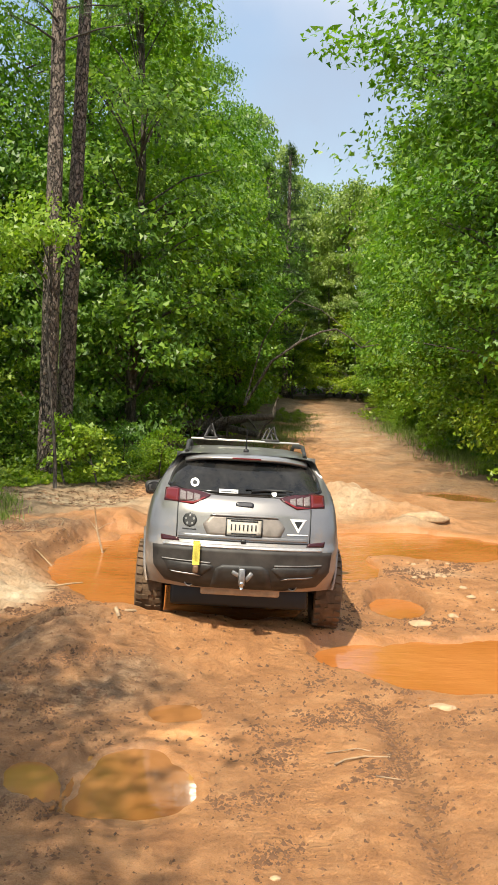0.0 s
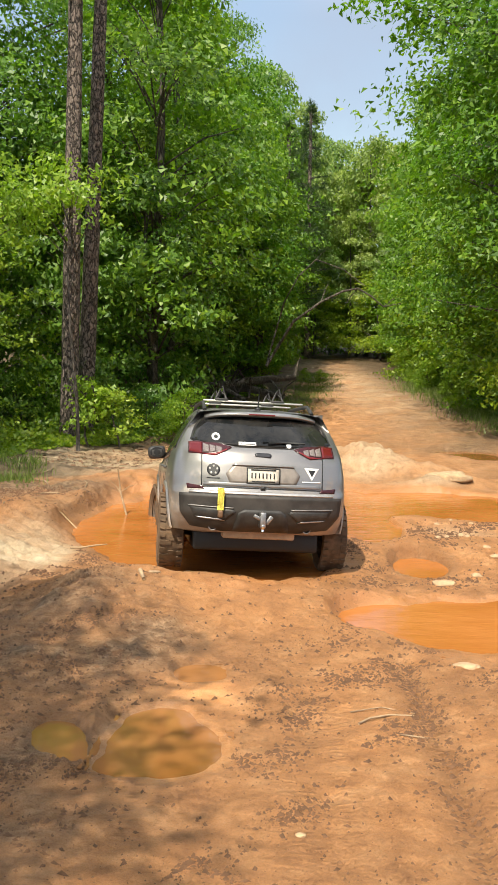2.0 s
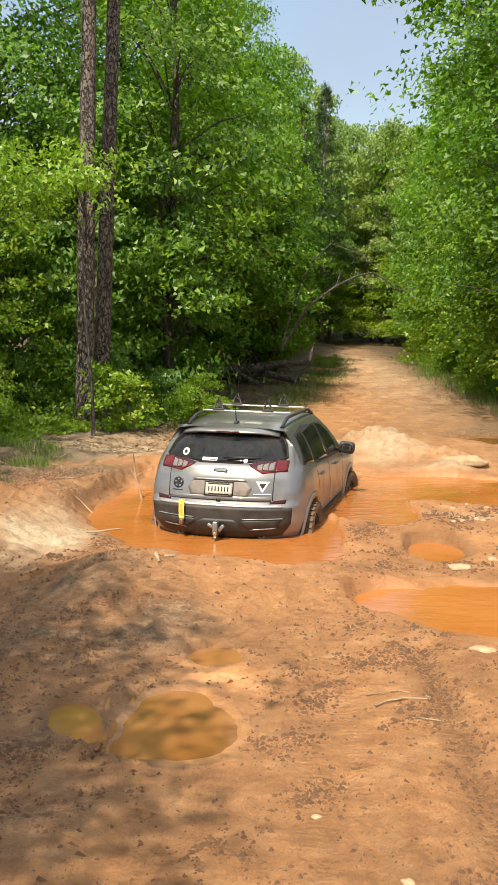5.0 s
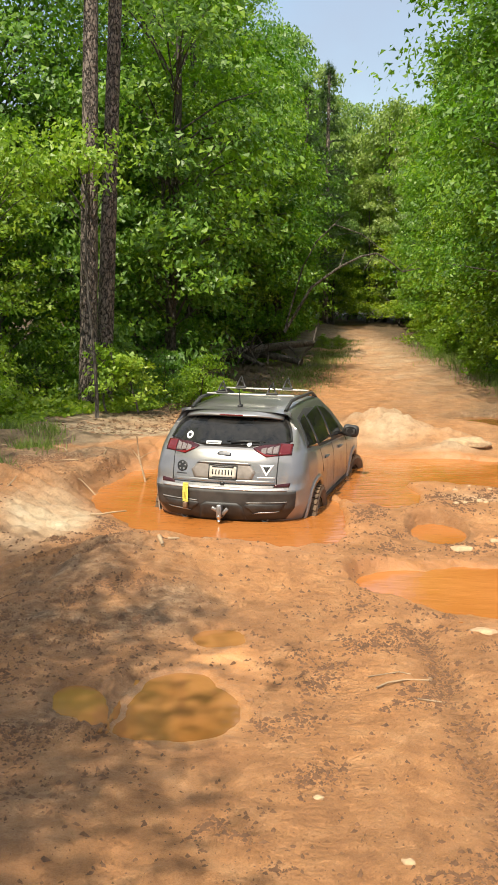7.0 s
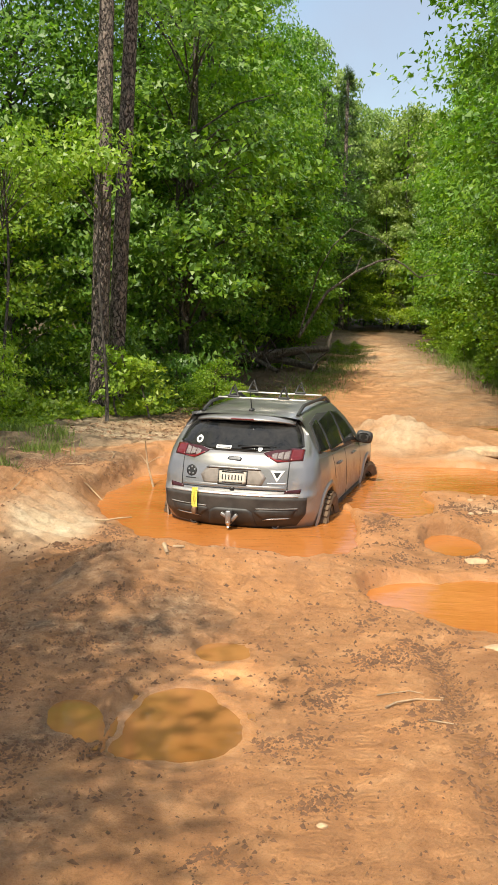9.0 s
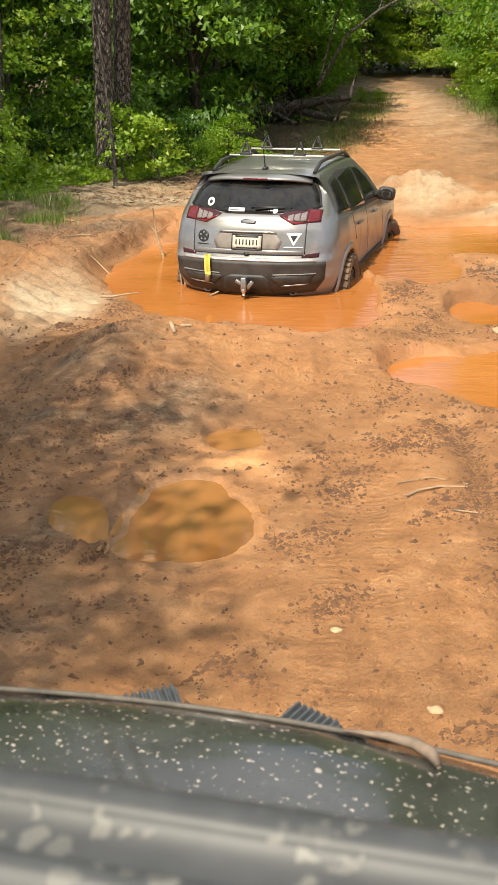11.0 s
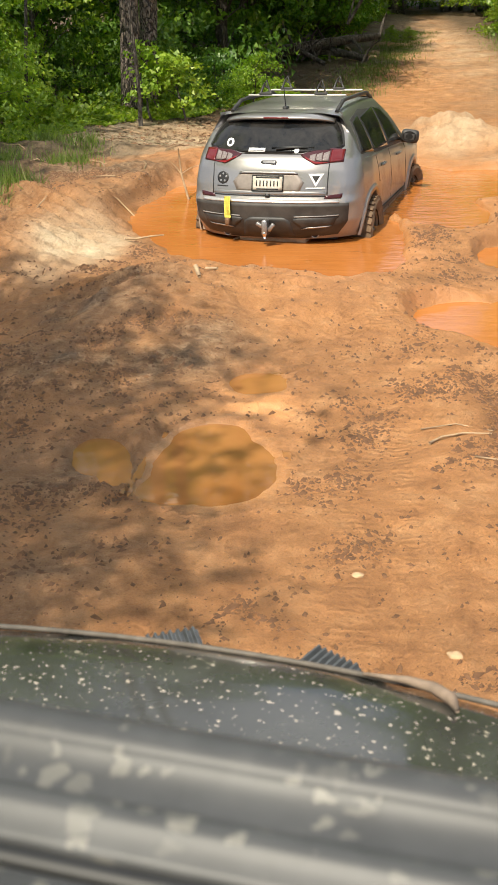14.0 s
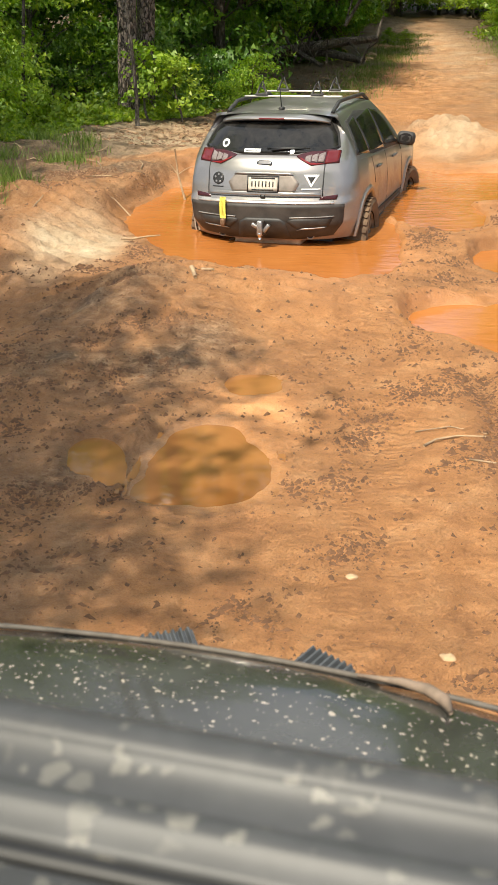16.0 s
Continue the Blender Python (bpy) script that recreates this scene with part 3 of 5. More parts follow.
    for key, val in (("slurry", slurry * (1 - 0.8 * np.clip(sand, 0, 1))), ("film", film), ("tread", tread), ("damp", damp), ("forest", forest), ("sand", sand), ("loam_shade", loam_shade)):
        at = me.attributes.new(key, "FLOAT", "POINT")
        at.data.foreach_set("value", np.clip(val, 0, 1).ravel().astype(np.float32))
    me.materials.append(MUD)
    return tagged(new("ground", me), "rutted orange clay track running into woodland", "ground", kind="structure")


make_ground()


def make_pool(some, level, material, label):
    lo = np.array([(e[0] - 1.35 * max(e[2], e[3]), e[1] - 1.35 * max(e[2], e[3])) for e in some]).min(0)
    hi = np.array([(e[0] + 1.35 * max(e[2], e[3]), e[1] + 1.35 * max(e[2], e[3])) for e in some]).max(0)
    step = 0.08 if hi[0] - lo[0] > 2 else 0.05
    xs, ys = np.arange(lo[0], hi[0], step), np.arange(lo[1], hi[1], step)
    X, Y = np.meshgrid(xs, ys)
    D = lobes(X, Y, some)
    verts, faces, seen = [], [], {}
    for j in range(len(ys) - 1):
        for i in range(len(xs) - 1):
            if D[j:j + 2, i:i + 2].min() < 1.12:
                q = []
                for a, b in ((j, i), (j, i + 1), (j + 1, i + 1), (j + 1, i)):
                    if (a, b) not in seen:
                        seen[a, b] = len(verts)
                        verts.append((xs[b], ys[a], level))
                    q.append(seen[a, b])
                faces.append(q)
    return tagged(pydata("water", verts, faces, material, None, True), label, "water", kind="structure")


for _n, _s, _l, _d in POOLS:
    make_pool(_s, _l, {"pond": POND, "side": POND, "small": POND}.get(_n, SHALLOW),
              {"pond": "opaque orange muddy pond lying across the track", "side": "opaque orange puddle beside the track"}.get(_n, "shallow muddy puddle in a wheel rut"))


# ---------------------------------------------------------------- the silver car
def W0(y):
    return float(np.interp(y, [-2.25, -1.9, -1.36, -0.6, 0.5, 1.36, 1.9, 2.15, 2.3], [0.80, 0.865, 0.905, 0.885, 0.885, 0.905, 0.87, 0.78, 0.62]))


def belt(y):
    return float(np.interp(y, [-2.2, -1.2, 0.9, 2.2], [1.17, 1.13, 1.06, 0.95]))


def wside(y, z):
    b = belt(y)
    if z <= b:
        return W0(y) * float(np.interp(z, [0.30, 0.50, 0.62, 0.85, 1.0, b], [0.93, 0.985, 1.0, 1.0, 0.985, 0.955]))
    return 0.955 * W0(y) + (0.60 - 0.955 * W0(y)) * ((z - b) / (1.60 - b)) ** 1.25


def ztop(y):
    return float(np.interp(y, [-1.75, -1.3, -0.8, -0.2, 0.25, 0.55, 0.95, 1.02, 1.6, 2.05, 2.2, 2.3], [1.60, 1.635, 1.655, 1.66, 1.63, 1.48, 1.14, 1.105, 1.05, 0.96, 0.80, 0.55]))


AXLES = (-1.36, 1.36)
WR = ([0.36, 0.5, 0.6, 0.8, 0.95, 1.1, 1.2, 1.28, 1.4, 1.53, 1.6], [0.66, 0.74, 0.785, 0.805, 0.80, 0.775, 0.755, 0.735, 0.685, 0.615, 0.565])
YC = ([0.36, 0.5, 0.6, 0.80, 0.83, 0.95, 1.1, 1.2, 1.25, 1.4, 1.53, 1.6], [-2.10, -2.24, -2.29, -2.30, -2.27, -2.255, -2.22, -2.17, -2.11, -1.97, -1.84, -1.76])


def wrear(z):
    return float(np.interp(z, *WR))


def rear(x, z):
    return float(np.interp(z, *YC)) + 0.20 * min(1.0, abs(x) / wrear(z)) ** 3


def rows_of(poly, n=8):
    """Levels of a polygon in (across, up): up, least and most across."""
    zs = [p[1] for p in poly]
    lo, hi = min(zs), max(zs)
    out = []
    for k in range(n + 1):
        z = min(max(lo + (hi - lo) * k / n, lo + 1e-4), hi - 1e-4)
        hits = []
        for (a, za), (b, zb) in zip(poly, poly[1:] + poly[:1]):
            if (za - z) * (zb - z) <= 0 and za != zb:
                hits.append(a + (b - a) * (z - za) / (zb - za))
        out.append((z, min(hits), max(hits)))
    return out


def rim_back(bm, shift):
    edges = [e for e in bm.edges if e.is_boundary]
    ex = bmesh.ops.extrude_edge_only(bm, edges=edges)["geom"]
    bmesh.ops.translate(bm, vec=shift, verts=[g for g in ex if isinstance(g, bmesh.types.BMVert)])
    bmesh.ops.recalc_face_normals(bm, faces=bm.faces[:])


def rear_patch(name, poly, off, material, parent, label="", n=8, cols=12):
    bm = bmesh.new()
    grid(bm, [[(x0 + (x1 - x0) * i / cols, rear(x0 + (x1 - x0) * i / cols, z) - off, z) for i in range(cols + 1)] for z, x0, x1 in rows_of(poly, n)])
    rim_back(bm, (0, max(off, 0.004) + 0.004, 0))
    return part(name, bm, material, parent, label)


def side_patch(name, poly, off, material, parent, side=1, label="", n=8, cols=12):
    bm = bmesh.new()
    grid(bm, [[(side * (wside(y0 + (y1 - y0) * i / cols, z) + off), y0 + (y1 - y0) * i / cols, z) for i in range(cols + 1)] for z, y0, y1 in rows_of(poly, n)])
    rim_back(bm, (-side * (off + 0.006), 0, 0))
    return part(name, bm, material, parent, label)


def mirror_poly(poly):
    return [(-x, z) for x, z in poly]


def disc_patch(name, cx, cz, r, off, material, parent, label="", seg=20):
    return rear_patch(name, [(cx + r * math.cos(2 * math.pi * k / seg), cz + r * math.sin(2 * math.pi * k / seg)) for k in range(seg)], off, material, parent, label, 8, 6)


def rect(x0, x1, z0, z1):
    return [(x0, z0), (x1, z0), (x1, z1), (x0, z1)]


def car_shell(parent):
    bm = bmesh.new()
    rows = []
    ys = sorted(set([round(v, 3) for v in np.arange(-1.75, 2.30, 0.05)] + [2.3]))
    for y in ys:
        arch = 0.31
        for a in AXLES:
            if abs(y - a) < 0.44:
                arch = max(arch, 0.37 + math.sqrt(0.44 ** 2 - (y - a) ** 2))
        zt, b = ztop(y), belt(y)
        half = [(0.0, 0.30), (0.50, 0.30), (0.56, max(0.31, arch - 0.01)), (wside(y, arch) * 0.985, arch)]
        for z in (0.45, 0.62, 0.80, 0.90, 1.0, b):
            z = max(arch + 0.01, min(z, zt - 0.05))
            half.append((wside(y, z), z))
        ze = max(zt - 0.055, half[-1][1])
        zb = half[-1][1]
        for k in (0.25, 0.5, 0.75, 1.0):
            z = zb + (ze - zb) * k
            half.append((wside(y, z), z))
        we = half[-1][0]
        half += [(we * 0.94, zt - 0.022), (we * 0.7, zt - 0.004), (we * 0.35, zt + 0.004), (0.0, zt + 0.006)]
        left = [(-x, z) for x, z in reversed(half[1:-1])]
        rows.append([(x, y, z) for x, z in half + left])
    vs = grid(bm, rows, True)
    bm.faces.new(vs[-1])
    bmesh.ops.recalc_face_normals(bm, faces=bm.faces[:])
    return part("body", bm, PAINT, parent, "silver-grey metallic body, lower doors coloured with clay splashes and reflected orange ground")


def car_tail(parent):
    bm = bmesh.new()
    rows = []
    for z in sorted(set([round(v, 3) for v in np.arange(0.42, 1.60, 0.03)] + [1.6])):
        w = wrear(z)
        mid = [(w * u, rear(w * u, z), z) for u in np.linspace(-1, 1, 25)]
        e, yy = wside(-1.75, min(z, 1.55)), -1.74
        rows.append([(-e, yy, z), (-(e + w) / 2 - 0.018, (yy + mid[0][1]) / 2, z)] + mid + [((e + w) / 2 + 0.018, (yy + mid[-1][1]) / 2, z), (e, yy, z)])
    grid(bm, rows)
    # closing the underside
    grid(bm, [rows[0], [(x * 0.92, max(y, -2.05) + 0.1, 0.40) for x, y, z in rows[0]], [(x * 0.8, -1.70, 0.42) for x, y, z in rows[0]]])
    bmesh.ops.recalc_face_normals(bm, faces=bm.faces[:])
    return part("tailgate", bm, PAINT, parent, "silver-grey tailgate and rear quarter panels")


def car_wheel(parent):
    bm = bmesh.new()
    prof = [(0.235, -0.095), (0.27, -0.112), (0.33, -0.128), (0.355, -0.115), (0.365, -0.07), (0.368, 0.0), (0.365, 0.07), (0.355, 0.115), (0.33, 0.128), (0.27, 0.112), (0.235, 0.095)]
    lathe(bm, prof, 44)
    for k in range(30):
        a = 2 * math.pi * k / 30
        for x, tw in ((-0.088, 0.2), (0.088, -0.2), (0.0 if k % 2 else 0.028, 0.0)):
            m = Matrix.Rotation(a + (0.09 if x > 0 else 0), 4, "X") @ Matrix.Translation((x, 0.366, 0)) @ Matrix.Rotation(tw, 4, "Y")
            c = bmesh.ops.create_cube(bm, size=1.0)["verts"]
            bmesh.ops.transform(bm, matrix=m @ Matrix.Diagonal((0.055, 0.022, 0.042, 1)), verts=c)
    bmesh.ops.recalc_face_normals(bm, faces=bm.faces[:])
    wheel = part("wheel", bm, RUBBER, parent, "clay-caked all-terrain tyre", smooth=False)
    bm = bmesh.new()
    lathe(bm, [(0.236, -0.09), (0.236, 0.075), (0.222, 0.088), (0.205, 0.07), (0.20, 0.02), (0.0, 0.02)], 36)
    for k in range(5):
        for d in (-0.13, 0.13):
            a = 2 * math.pi * k / 5 + d
            m = Matrix.Rotation(a, 4, "X") @ Matrix.Translation((0.058, 0.12, 0))
            c = bmesh.ops.create_cube(bm, size=1.0)["verts"]
            bmesh.ops.transform(bm, matrix=m @ Matrix.Diagonal((0.03, 0.19, 0.030, 1)), verts=c)
    lathe(bm, [(0.052, 0.02), (0.050, 0.085), (0.0, 0.09)], 16)
    bmesh.ops.recalc_face_normals(bm, faces=bm.faces[:])
    rim = part("rim", bm, RIM, wheel, "dusty dark alloy rim", smooth=False)
    return wheel


def tail_light(parent, side):
    f = (lambda p: p) if side < 0 else mirror_poly
    housing = rear_patch("tail_light", f([(-0.715, 1.155), (-0.46, 1.148), (-0.325, 1.215), (-0.30, 1.238), (-0.42, 1.272), (-0.60, 1.292), (-0.712, 1.285)]), 0.006, LENS_DARK, parent, "smoked red tail light cluster", 8, 14)
    rear_patch("lens", f([(-0.708, 1.168), (-0.588, 1.164), (-0.588, 1.276), (-0.705, 1.276)]), 0.012, BRAKE, housing, "red lens", 6, 6)
    for k in range(3):
        x0 = -0.575 + k * 0.062
        rear_patch("lens", f([(x0, 1.178), (x0 + 0.055, 1.178 + 0.004 * k), (x0 + 0.055, 1.262 - 0.012 * k), (x0, 1.266 - 0.010 * k)]), 0.012, LENS_CLEAR, housing, "smoked clear lens", 5, 4)
    rear_patch("lens", f([(-0.588, 1.158), (-0.46, 1.153), (-0.345, 1.213), (-0.352, 1.222), (-0.46, 1.170), (-0.588, 1.174)]), 0.013, LENS_RED, housing, "red lower lens strip", 6, 10)
    return housing


def build_car():
    car = tagged(new("car"), "silver-grey compact off-road car spattered with clay, tail towards the viewer", "car")
    car_shell(car)
    car_tail(car)
    # rear window and the dark frame round it
    rear_patch("window_frame", [(-0.705, 1.275), (-0.30, 1.238), (0.30, 1.238), (0.705, 1.275), (0.66, 1.42), (0.575, 1.556), (-0.575, 1.556), (-0.66, 1.42)], 0.004, TRIM, car, "gloss black tailgate glass surround", 10, 20)
    rear_patch("rear_window", [(-0.685, 1.287), (-0.30, 1.252), (0.30, 1.252), (0.685, 1.287), (0.64, 1.42), (0.555, 1.538), (-0.555, 1.538), (-0.64, 1.42)], 0.009, GLASS, car, "dark tinted dusty rear window", 12, 24)
    bm = bmesh.new()
    rows = []
    for y, z0 in ((-1.915, 1.556), (-1.91, 1.572), (-1.86, 1.588), (-1.72, 1.606), (-1.55, 1.624)):
        rows.append([(x, y + 0.15 * abs(x / 0.56) ** 3, z0 - 0.04 * abs(x / 0.56) ** 4) for x in np.linspace(-0.555, 0.555, 21)])
    grid(bm, rows)
    rim_back(bm, (0, 0.05, -0.016))
    part("spoiler", bm, PAINT, car, "silver roof spoiler over the tailgate glass")
    bm = bmesh.new()
    box(bm, (0.0, -1.917, 1.565), (0.26, 0.014, 0.014), None, 0.004)
    part("brake_light", bm, BRAKE, car, "red high brake light strip")
    tail_light(car, -1)
    tail_light(car, 1)
    # tailgate panel: plate recess, seams, strip
    # flat panel; its darker silver paints the shade of a recess
    rear_patch("plate_recess", [(-0.32, 0.90), (0.32, 0.90), (0.36, 0.985), (0.29, 1.068), (-0.29, 1.068), (-0.36, 0.985)], 0.003, plain("recess_shade_silver", (0.26, 0.225, 0.195), 0.45, 0.5, 0.2, 12.0), car, "number plate panel in silver darkened for the shade of a recess", 8, 16)
    rear_patch("crease", [(-0.30, 1.066), (0.30, 1.066), (0.28, 1.082), (-0.28, 1.082)], 0.016, PAINT, car, "", 3, 16)
    rear_patch("crease", [(-0.57, 0.868), (0.57, 0.868), (0.56, 0.90), (-0.56, 0.90)], 0.014, PAINT, car, "", 3, 20)
    for s in (-1, 1):
        rear_patch("seam", [(s * 0.578, 0.86), (s * 0.588, 0.86), (s * 0.592, 1.155), (s * 0.582, 1.155)], 0.002, BLACKV, car, "", 6, 2)
    rear_patch("seam", rect(-0.60, 0.60, 0.848, 0.857), 0.002, BLACKV, car, "", 2, 24)
    rear_patch("bumper_strip", [(-0.70, 0.792), (0.70, 0.792), (0.69, 0.822), (-0.69, 0.822)], 0.010, plain("satin_silver", (0.52, 0.50, 0.48), 0.35, 0.7, 0.12, 20.0), car, "satin silver bumper strip", 3, 24)
    plate = rear_patch("number_plate", rect(-0.152, 0.152, 0.905, 1.045), 0.014, plain("dull_beige_plate", (0.50, 0.46, 0.39), 0.55, 0, 0.2, 30.0), car, "pale number plate in a black frame", 4, 6)
    for k in range(7):
        x0 = -0.122 + k * 0.0355
        rear_patch("bar", rect(x0 + 0.006, x0 + 0.017, 0.95, 1.0), 0.019, BLACKV, plate, "", 2, 2)
    rear_patch("bar", rect(-0.11, 0.11, 0.915, 0.926), 0.019, BLACKV, plate, "", 2, 4)
    rear_patch("bar", rect(-0.12, 0.12, 1.024, 1.036), 0.019, BLACKV, plate, "", 2, 4)
    for a, b, c, d in ((-0.160, 0.160, 1.043, 1.052), (-0.160, 0.160, 0.898, 0.907), (-0.160, -0.150, 0.90, 1.05), (0.150, 0.160, 0.90, 1.05)):
        rear_patch("frame", rect(a, b, c, d), 0.020, BLACKV, plate, "", 2, 4)
    rear_patch("emblem", [(-0.078, 1.155), (0.07, 1.150), (0.082, 1.178), (0.05, 1.192), (-0.06, 1.192), (-0.082, 1.18)], 0.010, plain("dark_emblem", (0.045, 0.045, 0.05), 0.3, 0.6, 0.2), car, "dark raised maker's emblem", 4, 8)
    rear_patch("latch", rect(-0.022, 0.022, 0.842, 0.872), 0.016, BLACKV, car, "black tailgate latch", 2, 3)
    # stickers
    disc_patch("sticker", -0.452, 1.335, 0.040, 0.012, WHITE, car, "round white glass sticker")
    disc_patch("sticker", -0.452, 1.335, 0.020, 0.016, BLACKV, car, "")
    rear_patch("sticker", rect(-0.235, -0.065, 1.258, 1.292), 0.013, WHITE, car, "white lettered glass sticker", 2, 6)
    rear_patch("bar", rect(-0.22, -0.08, 1.270, 1.276), 0.017, BLACKV, car, "", 2, 4)
    disc_patch("sticker", 0.255, 1.272, 0.024, 0.013, WHITE, car, "small white glass sticker")
    disc_patch("sticker", -0.475, 1.015, 0.062, 0.004, BLACKV, car, "round black emblem sticker")
    for k in range(5):
        a = 2 * math.pi * k / 5 + 0.3
        disc_patch("sticker_mark", -0.475 + 0.036 * math.cos(a), 1.015 + 0.036 * math.sin(a), 0.010, 0.007, PAINT, car, "")
    rear_patch("bar", rect(-0.535, -0.415, 0.932, 0.942), 0.004, BLACKV, car, "", 2, 4)
    rear_patch("sticker", [(0.400, 1.065), (0.475, 0.945), (0.55, 1.065)], 0.005, WHITE, car, "white triangle sticker", 8, 6)
    rear_patch("sticker", [(0.437, 1.047), (0.475, 0.982), (0.513, 1.047)], 0.009, BLACKV, car, "", 8, 6)
    rear_patch("bar", rect(0.38, 0.565, 0.925, 0.936), 0.005, WHITE, car, "", 2, 5)
    # wiper
    bm = bmesh.new()
    pts = [(0.05, rear(0.05, 1.285) - 0.035, 1.285), (0.20, rear(0.2, 1.300) - 0.03, 1.300), (0.36, rear(0.36, 1.298) - 0.025, 1.298)]
    tube(bm, pts, [0.014, 0.010, 0.006], 8)
    tube(bm, [(0.0, rear(0, 1.30) - 0.02, 1.298), (0.2, rear(0.2, 1.31) - 0.018, 1.306), (0.42, rear(0.42, 1.305) - 0.018, 1.300)], 0.008, 6)
    part("wiper", bm, BLACKV, car, "black rear wiper")
    # bumper
    rear_patch("bumper", [(-0.66, 0.455), (-0.38, 0.43), (0.38, 0.43), (0.66, 0.455), (0.775, 0.60), (0.79, 0.785), (-0.79, 0.785), (-0.775, 0.60)], 0.012, CLAD, car, "dusty black plastic rear bumper", 10, 30)
    for s in (-1, 1):
        f = (lambda p: p) if s < 0 else mirror_poly
        rear_patch("bumper_insert", f([(-0.64, 0.565), (-0.34, 0.545), (-0.25, 0.625), (-0.29, 0.655), (-0.69, 0.665)]), 0.016, TRIM, car, "black bumper pocket", 6, 10)
        rear_patch("bumper_rib", f([(-0.70, 0.662), (-0.28, 0.652), (-0.275, 0.664), (-0.70, 0.676)]), 0.024, plain("worn_grey_rib", (0.20, 0.19, 0.18), 0.45, 0.2, 0.3), car, "worn grey bumper rib", 2, 12)
        rear_patch("bumper_rib", f([(-0.62, 0.553), (-0.34, 0.532), (-0.335, 0.545), (-0.63, 0.567)]), 0.024, STEEL, car, "worn grey bumper rib", 2, 12)
        rear_patch("reflector", f([(-0.715, 0.828), (-0.555, 0.828), (-0.575, 0.872), (-0.725, 0.874)]), 0.008, LENS_DARK, car, "dark red bumper reflector", 3, 6)
        bm = bmesh.new()
        lathe(bm, [(0.030, 0.10), (0.030, -0.06), (0.040, -0.065), (0.043, -0.05), (0.043, 0.10)], 20)
        bmesh.ops.rotate(bm, cent=(0, 0, 0), matrix=Matrix.Rotation(radians(90), 3, "Z"), verts=bm.verts[:])
        bmesh.ops.translate(bm, vec=(s * 0.455, -2.09, 0.470), verts=bm.verts[:])
        ex = part("exhaust", bm, STEEL, car, "steel exhaust tip")
        # black disc stands in for the shade inside the pipe
        bm = bmesh.new()
        bmesh.ops.create_circle(bm, cap_ends=True, radius=0.031, segments=18, matrix=Matrix.Translation((s * 0.455, -2.132, 0.470)) @ Matrix.Rotation(radians(90), 4, "X"))
        part("exhaust_mouth", bm, BLACKV, ex)
    rear_patch("bumper_centre", [(-0.27, 0.44), (0.27, 0.44), (0.23, 0.62), (0.17, 0.65), (-0.17, 0.65), (-0.23, 0.62)], 0.018, TRIM, car, "black bumper centre panel", 6, 10)
    bm = bmesh.new()
    box(bm, (0, -1.99, 0.40), (0.70, 0.22, 0.085), None, 0.018)
    part("skid_plate", bm, SKID, car, "clay-caked skid bar under the bumper")
    # hitch with ball
    bm = bmesh.new()
    box(bm, (0, -2.33, 0.56), (0.055, 0.16, 0.15), None, 0.010)
    box(bm, (-0.055, -2.37, 0.585), (0.07, 0.05, 0.035), Matrix.Rotation(0.5, 4, "Y"), 0.008)
    box(bm, (0.06, -2.36, 0.56), (0.09, 0.04, 0.04), Matrix.Rotation(-0.9, 4, "Y"), 0.008)
    hitch = part("hitch", bm, STEEL, car, "steel tow hitch with shackle")
    bm = bmesh.new()
    bmesh.ops.create_uvsphere(bm, u_segments=16, v_segments=10, radius=0.030, matrix=Matrix.Translation((0, -2.385, 0.505)))
    tube(bm, [(0, -2.385, 0.455), (0, -2.385, 0.49)], 0.017, 10)
    part("tow_ball", bm, CHROME, hitch, "worn chrome tow ball")
    # strap hanging at the recovery point
    bm = bmesh.new()
    grid(bm, [[(-0.40 + dx, rear(-0.4, 0.8) - 0.03 - b, z) for dx in (-0.032, 0.0, 0.030)] for z, b in ((0.845, 0.0), (0.80, 0.018), (0.74, 0.022), (0.68, 0.018), (0.635, 0.004))])
    bmesh.ops.solidify(bm, geom=bm.faces[:], thickness=0.006)
    part("strap", bm, STRAP, car, "yellow tow strap looped over the bumper")
    bm = bmesh.new()
    box(bm, (-0.40, -2.32, 0.60), (0.05, 0.06, 0.07), None, 0.014)
    part("tow_hook", bm, plain("brown_hook", (0.16, 0.09, 0.05), 0.6, 0.3, 0.3), car, "rusty recovery hook")
    # sides
    for s in (-1, 1):
        side_patch("window_frame", [(-1.72, 1.175), (0.80, 1.085), (0.42, 1.40), (0.12, 1.555), (-0.9, 1.575), (-1.50, 1.53)], 0.003, TRIM, car, s, "", 8, 24)
        side_patch("side_window", [(-1.67, 1.20), (-1.16, 1.175), (-1.10, 1.53), (-1.45, 1.505)], 0.008, GLASS, car, s, "tinted quarter window")
        side_patch("side_window", [(-1.11, 1.172), (-0.22, 1.142), (-0.20, 1.548), (-1.05, 1.545)], 0.008, GLASS, car, s, "tinted rear door window")
        side_patch("side_window", [(-0.16, 1.140), (0.70, 1.108), (0.38, 1.385), (0.10, 1.532), (-0.14, 1.545)], 0.008, GLASS, car, s, "tinted front door window")
        side_patch("bright_line", [(-1.62, 1.148), (0.82, 1.072), (0.82, 1.084), (-1.62, 1.162)], 0.010, STEEL, car, s, "", 3, 20)
        for y0 in (-0.20, 0.80):
            side_patch("seam", [(y0 - 0.005, 0.40), (y0 + 0.005, 0.40), (y0 + 0.005, 1.10), (y0 - 0.005, 1.10)], 0.002, BLACKV, car, s, "", 8, 1)
        side_patch("seam", [(-0.99, 0.85), (-0.98, 0.85), (-1.06, 1.13), (-1.07, 1.13)], 0.002, BLACKV, car, s, "", 8, 1)
